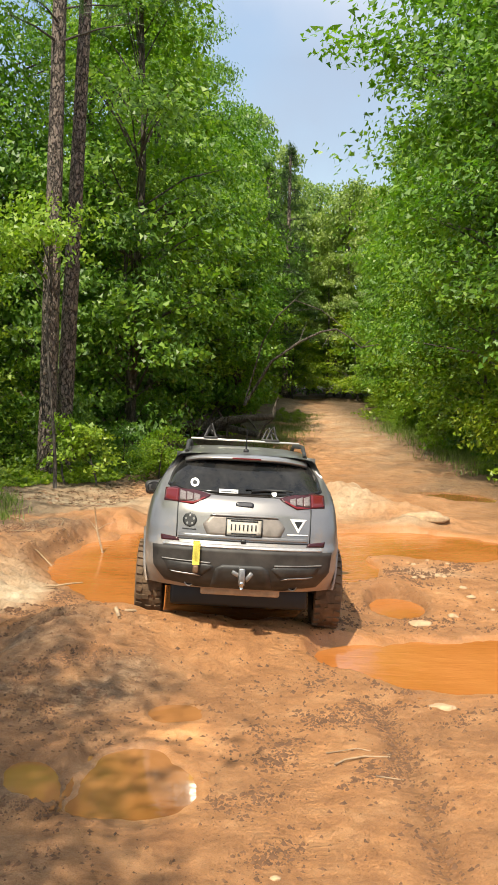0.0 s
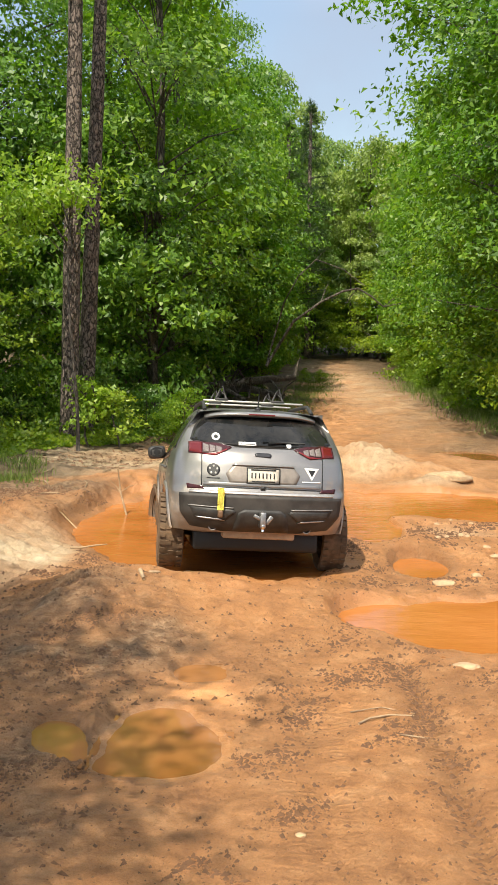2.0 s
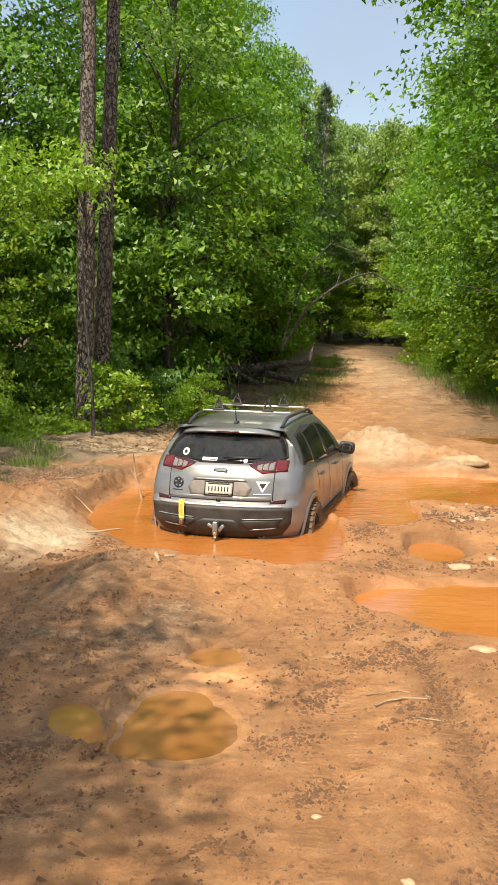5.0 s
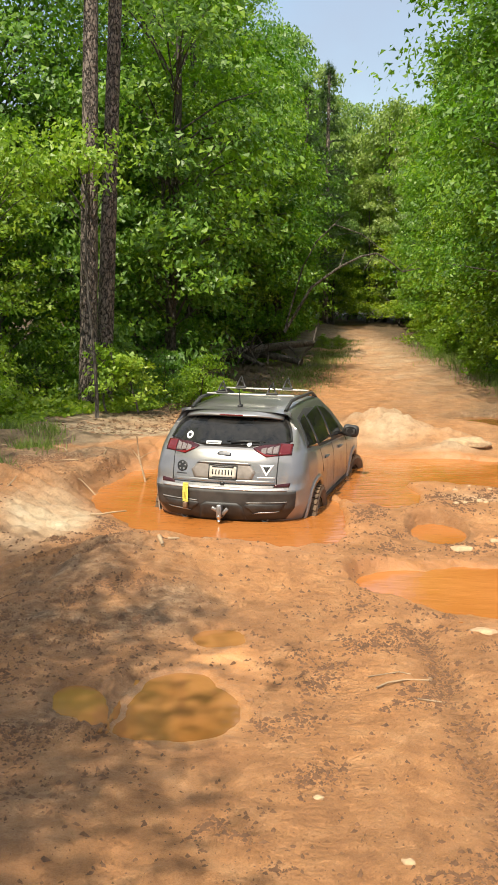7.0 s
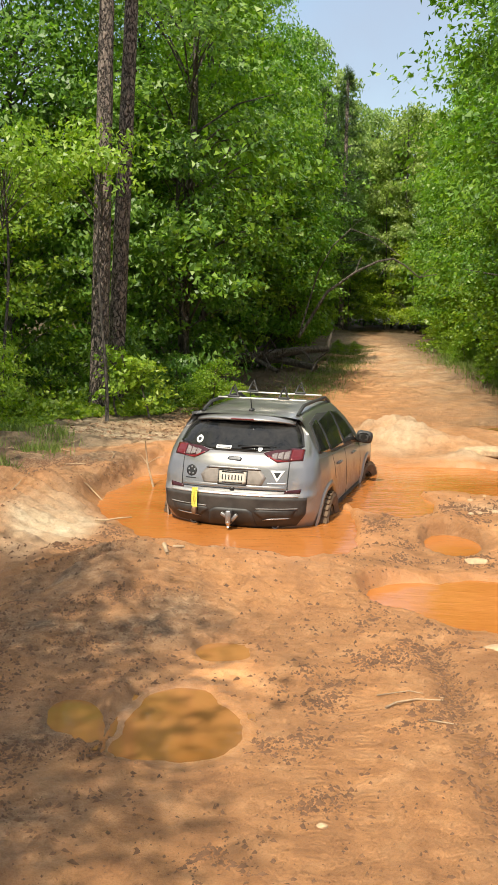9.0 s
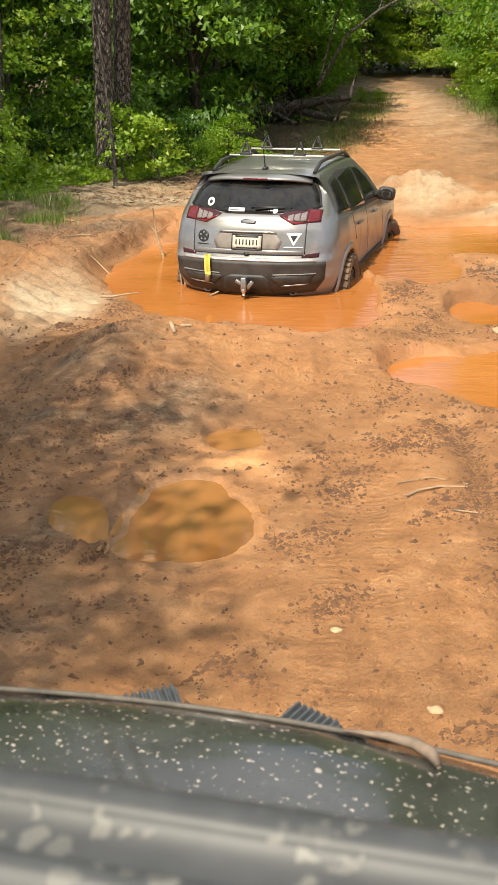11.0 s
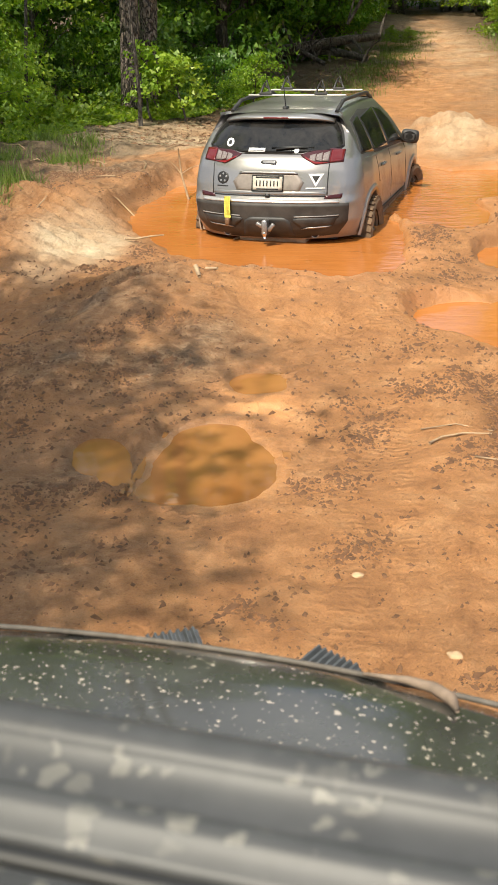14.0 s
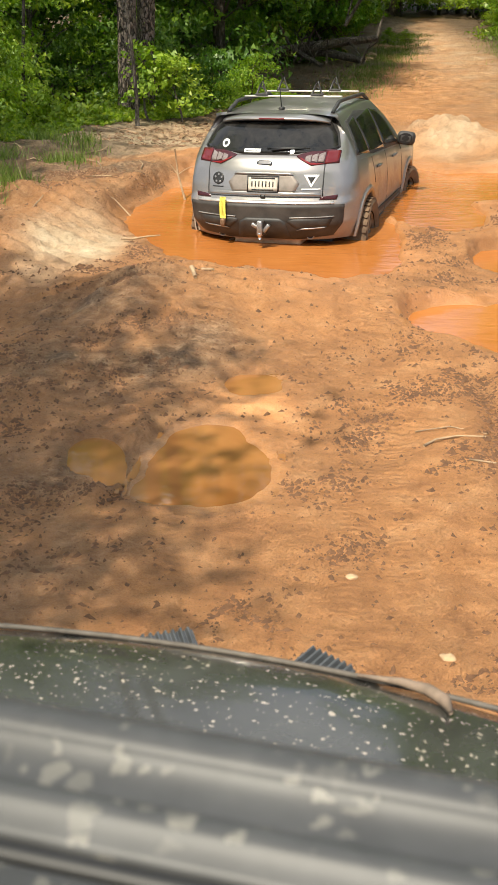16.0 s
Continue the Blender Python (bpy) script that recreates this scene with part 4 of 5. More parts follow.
        side_patch("sill", [(-0.90, 0.33), (0.90, 0.33), (0.88, 0.43), (-0.88, 0.43)], 0.014, CLAD, car, s, "dusty black sill cladding", 4, 20)
        side_patch("door_moulding", [(-0.85, 0.50), (0.78, 0.52), (0.78, 0.56), (-0.85, 0.545)], 0.012, TRIM, car, s, "black door moulding", 3, 20)
        for y0 in (-0.72, 0.30):
            bm = bmesh.new()
            x = s * (wside(y0, 1.0) + 0.022)
            tube(bm, [(x - s * 0.02, y0 - 0.10, 0.995), (x, y0 - 0.08, 1.0), (x, y0 + 0.08, 1.0), (x - s * 0.02, y0 + 0.10, 0.995)], 0.014, 8)
            part("door_handle", bm, STEEL, car, "silver door handle")
        bm = bmesh.new()
        box(bm, (s * 0.945, 0.74, 1.145), (0.21, 0.13, 0.155), Matrix.Rotation(s * 0.12, 4, "Y"), 0.045)
        tube(bm, [(s * 0.84, 0.74, 1.10), (s * 0.90, 0.74, 1.11)], [0.03, 0.025], 8)
        mir = part("wing_mirror", bm, TRIM, car, "black wing mirror")
        bm = bmesh.new()
        grid(bm, [[(s * 0.945 + 0.085 * math.cos(a) * r, 0.742 - 0.068 + 0.002 * r, 1.145 + 0.066 * math.sin(a) * r) for a in np.linspace(0, 2 * math.pi, 21)] for r in (0.01, 0.5, 0.95)])
        part("mirror_glass", bm, GLASS, mir, "mirror glass")
        for a in AXLES:
            bm = bmesh.new()
            rows = []
            for k in range(25):
                t = radians(6 + 168 * k / 24)
                row = []
                for r, o in ((0.435, -0.03), (0.437, 0.014), (0.495, 0.012), (0.505, -0.006)):
                    yy, zz = a + r * math.cos(t), max(0.31, 0.37 + r * math.sin(t))
                    row.append((s * (wside(yy, zz) + o), yy, zz))
                rows.append(row)
            grid(bm, rows)
            part("wheel_arch", bm, PAINT, car, "clay-streaked wheel arch flare")
        bm = bmesh.new()
        pts = [(s * 0.545, y, 1.60 + 0.075 * max(0, 1 - ((y + 0.65) / 0.95) ** 6) + (0.02 if -1.4 < y < 0.1 else 0)) for y in np.linspace(-1.60, 0.30, 20)]
        tube(bm, pts, 0.020, 8)
        part("roof_rail", bm, TRIM, car, "black roof rail")
    for y0 in (-1.05, -0.15):
        bm = bmesh.new()
        box(bm, (0, y0, 1.725), (1.06, 0.034, 0.018), None, 0.006)
        part("crossbar", bm, plain("pale_aluminium", (0.62, 0.60, 0.52), 0.35, 0.7, 0.1), car, "pale aluminium roof crossbar")
        for x in (-0.30, 0.30):
            bm = bmesh.new()
            tube(bm, [(x - 0.10, y0, 1.735), (x - 0.06, y0, 1.83), (x - 0.03, y0, 1.88), (x - 0.01, y0, 1.80), (x + 0.015, y0, 1.74)], 0.011, 8)
            tube(bm, [(x - 0.055, y0, 1.83), (x - 0.02, y0, 1.80)], 0.008, 6)
            box(bm, (x - 0.04, y0, 1.742), (0.14, 0.06, 0.02), None, 0.005)
            part("rack_cradle", bm, TRIM, car, "black folding rack cradle")
    bm = bmesh.new()
    tube(bm, [(0.0, -1.52, 1.62), (0.0, -1.55, 1.70), (0.0, -1.60, 1.84)], [0.010, 0.006, 0.004], 8)
    box(bm, (0, -1.52, 1.633), (0.05, 0.10, 0.035), None, 0.012)
    part("antenna", bm, BLACKV, car, "short black roof antenna")
    bm = bmesh.new()
    grid(bm, [[(x, y, ztop(y) + 0.010) for x in np.linspace(-w, w, 9)] for y, w in ((0.27, 0.50), (0.45, 0.55), (0.70, 0.64), (0.92, 0.70))])
    part("windscreen", bm, GLASS, car, "tinted windscreen")
    # underbody: black box made wide and low to stand in for shade beneath
    bm = bmesh.new()
    box(bm, (0, -0.02, 0.32), (1.24, 3.7, 0.20), None, 0.03)
    box(bm, (0, -1.36, 0.30), (0.5, 0.4, 0.22), None, 0.05)
    tube(bm, [(-0.74, -1.36, 0.37), (0.74, -1.36, 0.37)], 0.05, 10)
    tube(bm, [(-0.74, 1.36, 0.37), (0.74, 1.36, 0.37)], 0.05, 10)
    part("underbody", bm, BLACKV, car, "axles and a black underbody box deepened to fill in the shade below")
    wheels = []
    base = car_wheel(car)
    wheels.append(base)
    for k in range(3):
        w = base.copy()
        scene.collection.objects.link(w)
        r = base.children[0].copy()
        scene.collection.objects.link(r)
        r.parent = w
        wheels.append(w)
    return car, wheels


CAR, WHEELS = build_car()
WHEEL_AT = [(0.825, -1.36), (-0.825, -1.36), (0.825, 1.36), (-0.825, 1.36)]


# ---------------------------------------------------------------- the vehicle that carries the camera
def build_carrier():
    v = tagged(new("truck"), "dark grey truck with a clay-spattered bonnet", "truck")
    bm = bmesh.new()
    rows = []
    for y, z, w in ((0.85, 1.27, 0.90), (1.1, 1.268, 0.89), (1.4, 1.262, 0.88), (1.72, 1.246, 0.87), (1.95, 1.228, 0.86), (2.08, 1.212, 0.85), (2.14, 1.19, 0.845), (2.14, 1.12, 0.84)):
        row = []
        for u in np.linspace(-1, 1, 41):
            x = u * w
            bulge = 0.022 * smoothstep(0.62 - 0.28 * smoothstep(1.9, 2.12, y), 0.54 - 0.28 * smoothstep(1.9, 2.12, y), abs(x)) * smoothstep(2.14, 2.02, y)
            row.append((x, y - 0.09 * u * u, z + float(bulge) - 0.03 * abs(u) ** 4 - (0.05 * max(0, abs(u) - 0.93) / 0.07)))
        rows.append(row)
    grid(bm, rows)
    rim_back(bm, (0, 0, -0.06))
    part("bonnet", bm, HOODPAINT, v, "dark grey bonnet with raised centre and dried clay spots")
    bm = bmesh.new()
    tube(bm, [(u * 0.85, 2.142 - 0.09 * u * u, 1.195) for u in np.linspace(-1, 1, 21)], 0.007, 8)
    part("bonnet_edge", bm, plain("dusty_edge", (0.10, 0.085, 0.07), 0.7, 0.0, 0.4), v, "pale worn bonnet lip")
    for x, rot in ((-0.178, 0.14), (0.220, -0.12)):
        bm = bmesh.new()
        m = Matrix.Translation((x, 2.305, 1.052)) @ Matrix.Rotation(rot * 4, 4, "Z") @ Matrix.Rotation(radians(8), 4, "X")
        top = []
        for k in range(29):
            top.append((-0.070 + 0.14 * k / 28, 0.022 + (0.012 if k % 4 in (1, 2) else 0.0)))
        ring = [(-0.074, -0.03)] + top + [(0.074, -0.03)]
        rows = [[(x2, yy, z2) for x2, z2 in ring] for yy in (-0.050, 0.0, 0.050)]
        vs = grid(bm, rows, True)
        bm.faces.new(vs[0])
        bm.faces.new(list(reversed(vs[-1])))
        bmesh.ops.recalc_face_normals(bm, faces=bm.faces[:])
        bmesh.ops.transform(bm, matrix=m, verts=bm.verts[:])
        part("bumper_pad", bm, plain("ribbed_rubber", (0.055, 0.06, 0.065), 0.45, 0, 0.35, 25.0), v, "ribbed black rubber bumper pad", False)
    bm = bmesh.new()
    box(bm, (0, 2.02, 0.92), (1.6, 0.14, 0.46), None, 0.04)
    part("grille", bm, TRIM, v, "black front grille panel")
    bm = bmesh.new()
    box(bm, (0, 2.18, 0.92), (1.7, 0.26, 0.2), None, 0.04)
    part("front_bumper", bm, TRIM, v, "black steel front bumper")
    # screen rail close under the camera
    bm = bmesh.new()
    prof = [(0.745, 2.00), (0.752, 2.070), (0.748, 2.090), (0.738, 2.100), (0.722, 2.104), (0.708, 2.103), (0.701, 2.097), (0.697, 2.088), (0.660, 2.085), (0.650, 2.086),
            (0.644, 2.096), (0.636, 2.104), (0.622, 2.106), (0.614, 2.102), (0.609, 2.094), (0.598, 2.093), (0.592, 2.086), (0.590, 2.0)]
    grid(bm, [[(x, y, z) for y, z in prof] for x in np.linspace(-0.85, 0.85, 31)])
    bmesh.ops.recalc_face_normals(bm, faces=bm.faces[:])
    part("screen_rail", bm, LEDGE, v, "ribbed grey windscreen header rail with clay spots")
    bm = bmesh.new()
    tube(bm, [(x, 0.580, 2.083) for x in np.linspace(-0.85, 0.85, 21)], 0.010, 8)
    part("rubber_seal", bm, BLACKV, v, "black rubber header seal")
    bm = bmesh.new()
    grid(bm, [[(x, y, z) for y, z in ((0.569, 2.03), (0.569, 2.086), (0.560, 2.094), (0.42, 2.102), (0.30, 2.106))] for x in np.linspace(-0.85, 0.85, 15)])
    bmesh.ops.recalc_face_normals(bm, faces=bm.faces[:])
    part("roof_panel", bm, LEDGE, v, "grey front edge of the roof panel")
    # pale worn corner of the raised bonnet centre
    bm = bmesh.new()
    tube(bm, [(0.34, 2.122, 1.202), (0.40, 2.116, 1.206), (0.44, 2.108, 1.212), (0.505, 2.088, 1.216), (0.545, 2.055, 1.218), (0.562, 2.010, 1.222)], [0.004, 0.007, 0.010, 0.014, 0.015, 0.005], 8)
    part("bonnet_corner", bm, plain("worn_clay_edge", (0.20, 0.145, 0.105), 0.7, 0.0, 0.3), v, "pale clay-worn corner of the raised bonnet")
    for s in (-1, 1):
        bm = bmesh.new()
        tube(bm, [(s * 0.83, 0.62, 2.04), (s * 0.86, 1.05, 1.26)], 0.03, 8)
        part("screen_pillar", bm, TRIM, v, "black windscreen pillar")
    return v


CARRIER = build_carrier()


# ---------------------------------------------------------------- trees
def leaf_cloud(centres, normals, sizes, rng, droop=0.3):
    """Pointed leaves at centres, one face each."""
    n = len(centres)
    up = normals + rng.normal(0, 0.62, (n, 3))
    up /= np.linalg.norm(up, axis=1)[:, None]
    a = rng.normal(0, 1, (n, 3))
    a[:, 2] -= droop
    d = a - (a * up).sum(1)[:, None] * up
    d /= np.linalg.norm(d, axis=1)[:, None] + 1e-9
    s = np.cross(up, d)
    L, W = sizes[:, None], sizes[:, None] * rng.uniform(0.26, 0.40, (n, 1))
    k = rng.uniform(-0.25, 0.25, (n, 1))
    p0 = centres - d * L * 0.5 + s * W
    p1 = centres - d * L * 0.5 * (0.6 + k) - s * W
    p2 = centres + d * L * 0.5 + s * W * k
    verts = np.stack([p0, p1, p2], 1).reshape(-1, 3)
    i = np.arange(n) * 3
    faces = np.stack([i, i + 1, i + 2], 1)
    return verts, faces


def mesh_from(name, verts, faces, material, parent=None):
    me = bpy.data.meshes.new(name)
    me.vertices.add(len(verts))
    me.vertices.foreach_set("co", np.asarray(verts, np.float32).ravel())
    me.loops.add(faces.size)
    me.loops.foreach_set("vertex_index", faces.ravel().astype(np.int32))
    me.polygons.add(len(faces))
    me.polygons.foreach_set("loop_start", (np.arange(len(faces)) * faces.shape[1]).astype(np.int32))
    me.update(calc_edges=True)
    me.materials.append(material)
    ob = new(name, me)
    if parent is not None:
        ob.parent = parent
    return ob


def broadleaf(seed, height, spread, first, leaves, size, leaf_mat, trunk_r, label, clumps=70, category="tree", name="tree"):
    rng = np.random.RandomState(seed)
    root = tagged(new(name), label, category)
    bm = bmesh.new()
    lean = rng.uniform(-0.03, 0.03, 2)
    ks = np.linspace(0, 1, 9)
    spine = [(lean[0] * height * k + 0.10 * math.sin(5 * k + seed), lean[1] * height * k + 0.10 * math.cos(4 * k + seed) - 0.1, height * 0.92 * k - 0.15) for k in ks]
    tube(bm, spine, [trunk_r * (1.25 if k == 0 else 1) * (1 - 0.85 * k) + 0.012 for k in ks], 9)
    cc, nn = [], []
    for c in range(clumps):
        k = first + (1 - first) * rng.beta(1.15, 1.1)
        rel = (k - first) / (1 - first)
        reach = spread * (0.55 + 0.45 * math.sin(math.pi * min(1, rel * 0.9 + 0.18))) * (1.0 - 0.45 * rel ** 3) * rng.uniform(0.35, 1.0) ** 0.6
        a = rng.uniform(0, 2 * math.pi)
        base = Vector(spine[0]).lerp(Vector(spine[-1]), max(0.05, k - 0.10 * rng.uniform(0.3, 1.0)))
        tip = Vector((base.x + reach * math.cos(a), base.y + reach * math.sin(a), height * k + rng.uniform(-0.2, 0.3)))
        if c % 2 == 0:
            mid = base.lerp(tip, 0.5) + Vector((0, 0, 0.10 * reach))
            tube(bm, [base, mid, tip], [trunk_r * 0.22 * (1.1 - rel) + 0.008, trunk_r * 0.12 + 0.006, 0.004], 5, False)
        n = int(leaves / clumps * rng.uniform(0.55, 1.45))
        r = rng.uniform(0.30, 0.62) * spread / 2.4 + 0.10
        p = rng.normal(0, 1, (n, 3))
        p *= (rng.uniform(0.05, 1, (n, 1)) ** 0.45 / np.linalg.norm(p, axis=1)[:, None]) * 1.5 * np.array([r, r, r * 0.34])
        out = np.array([math.cos(a), math.sin(a), 0.0])
        p[:, 2] -= 0.18 * np.hypot(p[:, 0], p[:, 1])
        cc.append(np.array(tip) + p)
        nn.append(np.tile(out * 0.75 + np.array([0, 0, 0.7]), (n, 1)))
    part("trunk", bm, BARK, root)
    cc, nn = np.concatenate(cc), np.concatenate(nn)
    v, f = leaf_cloud(cc, nn, rng.uniform(0.7, 1.25, len(cc)) * size, rng)
    mesh_from("crown", v, f, leaf_mat, root)
    return root


def pine_crown(rng, height, first, spread, tufts, blades, length):
    """Needle fans round branch ends: thin long leaves."""
    cc, dd, bones = [], [], []
    for c in range(tufts):
        k = first + (1 - first) * rng.uniform(0, 1)
        reach = spread * (1.05 - (k - first) / (1 - first)) * rng.uniform(0.4, 1.0)
        a = rng.uniform(0, 2 * math.pi)
        tip = np.array([reach * math.cos(a), reach * math.sin(a), height * k + 0.12 * reach * rng.uniform(-0.6, 0.6)])
        bones.append(((0, 0, height * k - 0.1 * reach), tuple(tip)))
        n = int(blades * rng.uniform(0.7, 1.3))
        d = rng.normal(0, 1, (n, 3)) + np.array([math.cos(a), math.sin(a), 0.35]) * 0.8
        d /= np.linalg.norm(d, axis=1)[:, None]
        back = rng.uniform(0, 0.5, (n, 1)) ** 1.5 * np.array([math.cos(a), math.sin(a), 0.1]) * reach
        cc.append(tip - back + d * length * 0.5 * rng.uniform(0.6, 1.2, (n, 1)))
        dd.append(d)
    return np.concatenate(cc), np.concatenate(dd), bones


def needle_mesh(cc, dd, length, width, rng):
    s = np.cross(dd, rng.normal(0, 1, dd.shape))
    s /= np.linalg.norm(s, axis=1)[:, None] + 1e-9
    p = np.stack([cc - dd * length * 0.5 - s * width, cc - dd * length * 0.5 + s * width, cc + dd * length * 0.5], 1).reshape(-1, 3)
    i = np.arange(len(cc)) * 3
    return p, np.stack([i, i + 1, i + 2], 1)


def pine(seed, height, first, spread, tufts, trunk_r, label, lean=(0, 0), segs=30, blades=60, length=0.22):
    rng = np.random.RandomState(seed)
    root = tagged(new("pine_tree"), label, "tree")
    bm = bmesh.new()
    rings = []
    for k in np.linspace(0, 1, segs):
        z = height * k
        r = trunk_r * (1 - 0.50 * k) * (1 + 0.35 * math.exp(-z / 0.35))
        ring = []
        for j in range(28):
            a = 2 * math.pi * j / 28
            rr = r * (1 + 0.07 * noise.noise(Vector((math.cos(a) * 3, math.sin(a) * 3, z * 1.4 + seed))) + 0.05 * noise.noise(Vector((math.cos(a) * 9, math.sin(a) * 9, z * 4))))
            ring.append((lean[0] * z + rr * math.cos(a), lean[1] * z + rr * math.sin(a), z - 0.2))
        rings.append(ring)
    grid(bm, rings, True)
    trunk = part("trunk", bm, BARK_PINE, root, "scaly grey-brown pine trunk")
    cc, dd, bones = pine_crown(rng, height, first, spread, tufts, blades, length)
    bm = bmesh.new()
    for b, t in bones[::2]:
        tube(bm, [(lean[0] * (b[2] - 0.3), lean[1] * (b[2] - 0.3), b[2] - 0.3), (b[0] + lean[0] * b[2], b[1] + lean[1] * b[2], b[2]), ((b[0] + t[0]) / 2 + lean[0] * b[2], (b[1] + t[1]) / 2 + lean[1] * b[2], (b[2] + t[2]) / 2 + 0.05), (t[0] + lean[0] * b[2], t[1] + lean[1] * b[2], t[2])], [0.03, 0.03, 0.018, 0.006], 5, False)
    tagged(part("bough", bm, BARK, root), kind="stuff")
    cc[:, 0] += lean[0] * cc[:, 2]
    cc[:, 1] += lean[1] * cc[:, 2]
    v, f = needle_mesh(cc, dd, length, 0.007 * length / 0.22, rng)
    mesh_from("crown", v, f, NEEDLE, root)
    return root


def gz(x, y):
    return float(on_ground(np.asarray(x, float), np.asarray(y, float)))


def put(ob, x, y, s, turn, sz=None):
    return pose(x, y, gz(x, y) - 0.05, 0, 0, turn) @ Matrix.Diagonal((s, s, sz or s, 1))


def spread_trees(base, spots, group):
    """First spot takes the original, the others copies."""
    for i, (x, y, s, turn, sz) in enumerate(spots):
        if -1.6 < x < 2.4 and 24.5 < y < 33.0:
            y += 8.5
        if 36.0 < y < 58.0 and float(road_centre(y)) - 6.0 < x < float(road_centre(y)) and s * sz > 0.3:
            x -= 1.7
        m = put(base, x, y, s, turn, sz)
        if i == 0:
            base.matrix_basis = m
            tagged(base, group=group)
        else:
            copy_thing(base, m)


TALL = broadleaf(1, 11.0, 2.7, 0.14, 11500, 0.155, LEAF_A, 0.13, "tall broadleaf tree in fresh green leaf at the wood's edge", 90)
TALL2 = broadleaf(2, 9.0, 2.5, 0.10, 10500, 0.150, LEAF_A, 0.10, "broadleaf tree with spreading green layers of leaves", 84)
YOUNG = broadleaf(3, 5.5, 1.9, 0.06, 7200, 0.128, LEAF_B, 0.055, "young tree in bright yellow-green leaf", 70)
SHADE = broadleaf(4, 7.0, 2.3, 0.05, 5500, 0.175, LEAF_C, 0.08, "dark green understorey tree in the shade of the wood", 70)
BIG = broadleaf(9, 14.0, 4.3, 0.20, 21000, 0.142, LEAF_A, 0.20, "large broadleaf tree leaning over the track", 110)
SHRUB = broadleaf(5, 2.1, 1.15, 0.03, 5200, 0.088, LEAF_B, 0.025, "leafy bright green shrub on the wood's edge", 46, "shrub", "shrub")
SHRUB2 = broadleaf(6, 1.7, 1.2, 0.03, 3800, 0.102, LEAF_C, 0.025, "dark leafy shrub under the trees", 42, "shrub", "shrub")

R = random.Random(11)


def edge_spots(n, ylo, yhi, near, far, side, smin, smax, zmin=0.9, zmax=1.15):
    """Spots along one side of the track, near to far metres off its edge."""
    out = []
    for k in range(n):
        y = ylo + (yhi - ylo) * (k + R.uniform(0.1, 0.9)) / n
        o = R.uniform(near, far)
        x = float(road_centre(y)) + side * (float(road_half(y)) + o)
        s = R.uniform(smin, smax)
        out.append((x, y, s, R.uniform(0, 360), s * R.uniform(zmin, zmax)))
    return out


FAR_TREE = broadleaf(7, 14.0, 3.6, 0.08, 9500, 0.27, LEAF_D, 0.16, "tall green tree closing the far end of the track", 80)
HIGH = broadleaf(8, 12.0, 3.4, 0.55, 9500, 0.16, LEAF_A, 0.16, "high-crowned tree shading the track", 60)
spread_trees(BIG, [(7.3, 24.0, 1.0, 40, 1.0), (8.4, 21.5, 0.95, 100, 0.98), (9.2, 28.5, 1.05, 150, 1.05), (9.6, 34.0, 0.9, 260, 1.0), (10.8, 42.0, 0.9, 20, 0.95), (-2.9, 29.5, 0.85, 80, 0.80), (-6.0, 27.0, 0.95, 310, 1.0), (0.2, 37.5, 0.75, 190, 0.82), (-9.0, 24.0, 0.95, 230, 1.0), (-0.9, 45.0, 0.8, 130, 1.12), (-2.6, 38.5, 0.8, 200, 1.0)], "woodland trees")
spread_trees(TALL, edge_spots(12, 25, 58, 1.6, 4.2, -1, 0.80, 1.02) + edge_spots(9, 29, 58, 1.8, 4.4, 1, 0.9, 1.15), "woodland trees")
spread_trees(TALL2, edge_spots(13, 24, 56, 0.9, 3.0, -1, 0.8, 1.0) + edge_spots(10, 27, 60, 1.2, 3.2, 1, 0.9, 1.15) + [(-5.6, 25.6, 1.1, 60, 1.2), (-7.5, 23.0, 1.1, 200, 1.2)], "woodland trees")
spread_trees(YOUNG, edge_spots(11, 24, 52, 1.5, 2.8, -1, 0.7, 1.05) + edge_spots(12, 24, 56, 0.9, 2.3, 1, 0.8, 1.2) + [(7.3, 23.4, 1.1, 20, 1.2), (-4.9, 22.4, 0.9, 100, 1.0), (-5.9, 20.8, 0.9, 10, 1.0), (-4.75, 17.4, 0.60, 50, 0.66), (6.4, 57.5, 0.9, 0, 0.9), (8.0, 58.5, 1.1, 90, 1.0), (9.6, 57.5, 1.0, 40, 0.9), (7.2, 61.5, 1.2, 140, 1.4)], "young trees")
spread_trees(SHADE, edge_spots(13, 25, 60, 3.2, 6.5, -1, 0.8, 1.15) + edge_spots(8, 28, 60, 3.5, 6.5, 1, 0.8, 1.15) + [(-6.9, 23.6, 1.1, 33, 1.1), (-4.6, 27, 1.0, 80, 1.0), (-3.4, 24.6, 0.75, 10, 0.8), (-1.6, 25.2, 0.7, 200, 0.8), (5.0, 61.5, 0.9, 10, 0.9)], "understorey trees")
spread_trees(SHRUB, edge_spots(4, 22.0, 26, 0.3, 0.9, -1, 0.40, 0.6) + edge_spots(7, 39.0, 52, 0.1, 0.9, -1, 0.40, 0.75) + edge_spots(15, 23.5, 50, 0.35, 1.3, 1, 0.6, 1.05), "shrubs along the track")
spread_trees(SHRUB2, edge_spots(17, 22, 46, 1.5, 2.8, -1, 0.5, 0.95) + edge_spots(8, 24, 46, 0.8, 2.2, 1, 0.6, 1.1) + [(-4.2, 22.8, 0.8, 20, 0.8), (-5.4, 22.0, 0.8, 120, 0.8), (-1.7, 23.4, 0.6, 60, 0.6)], "shrubs along the track")
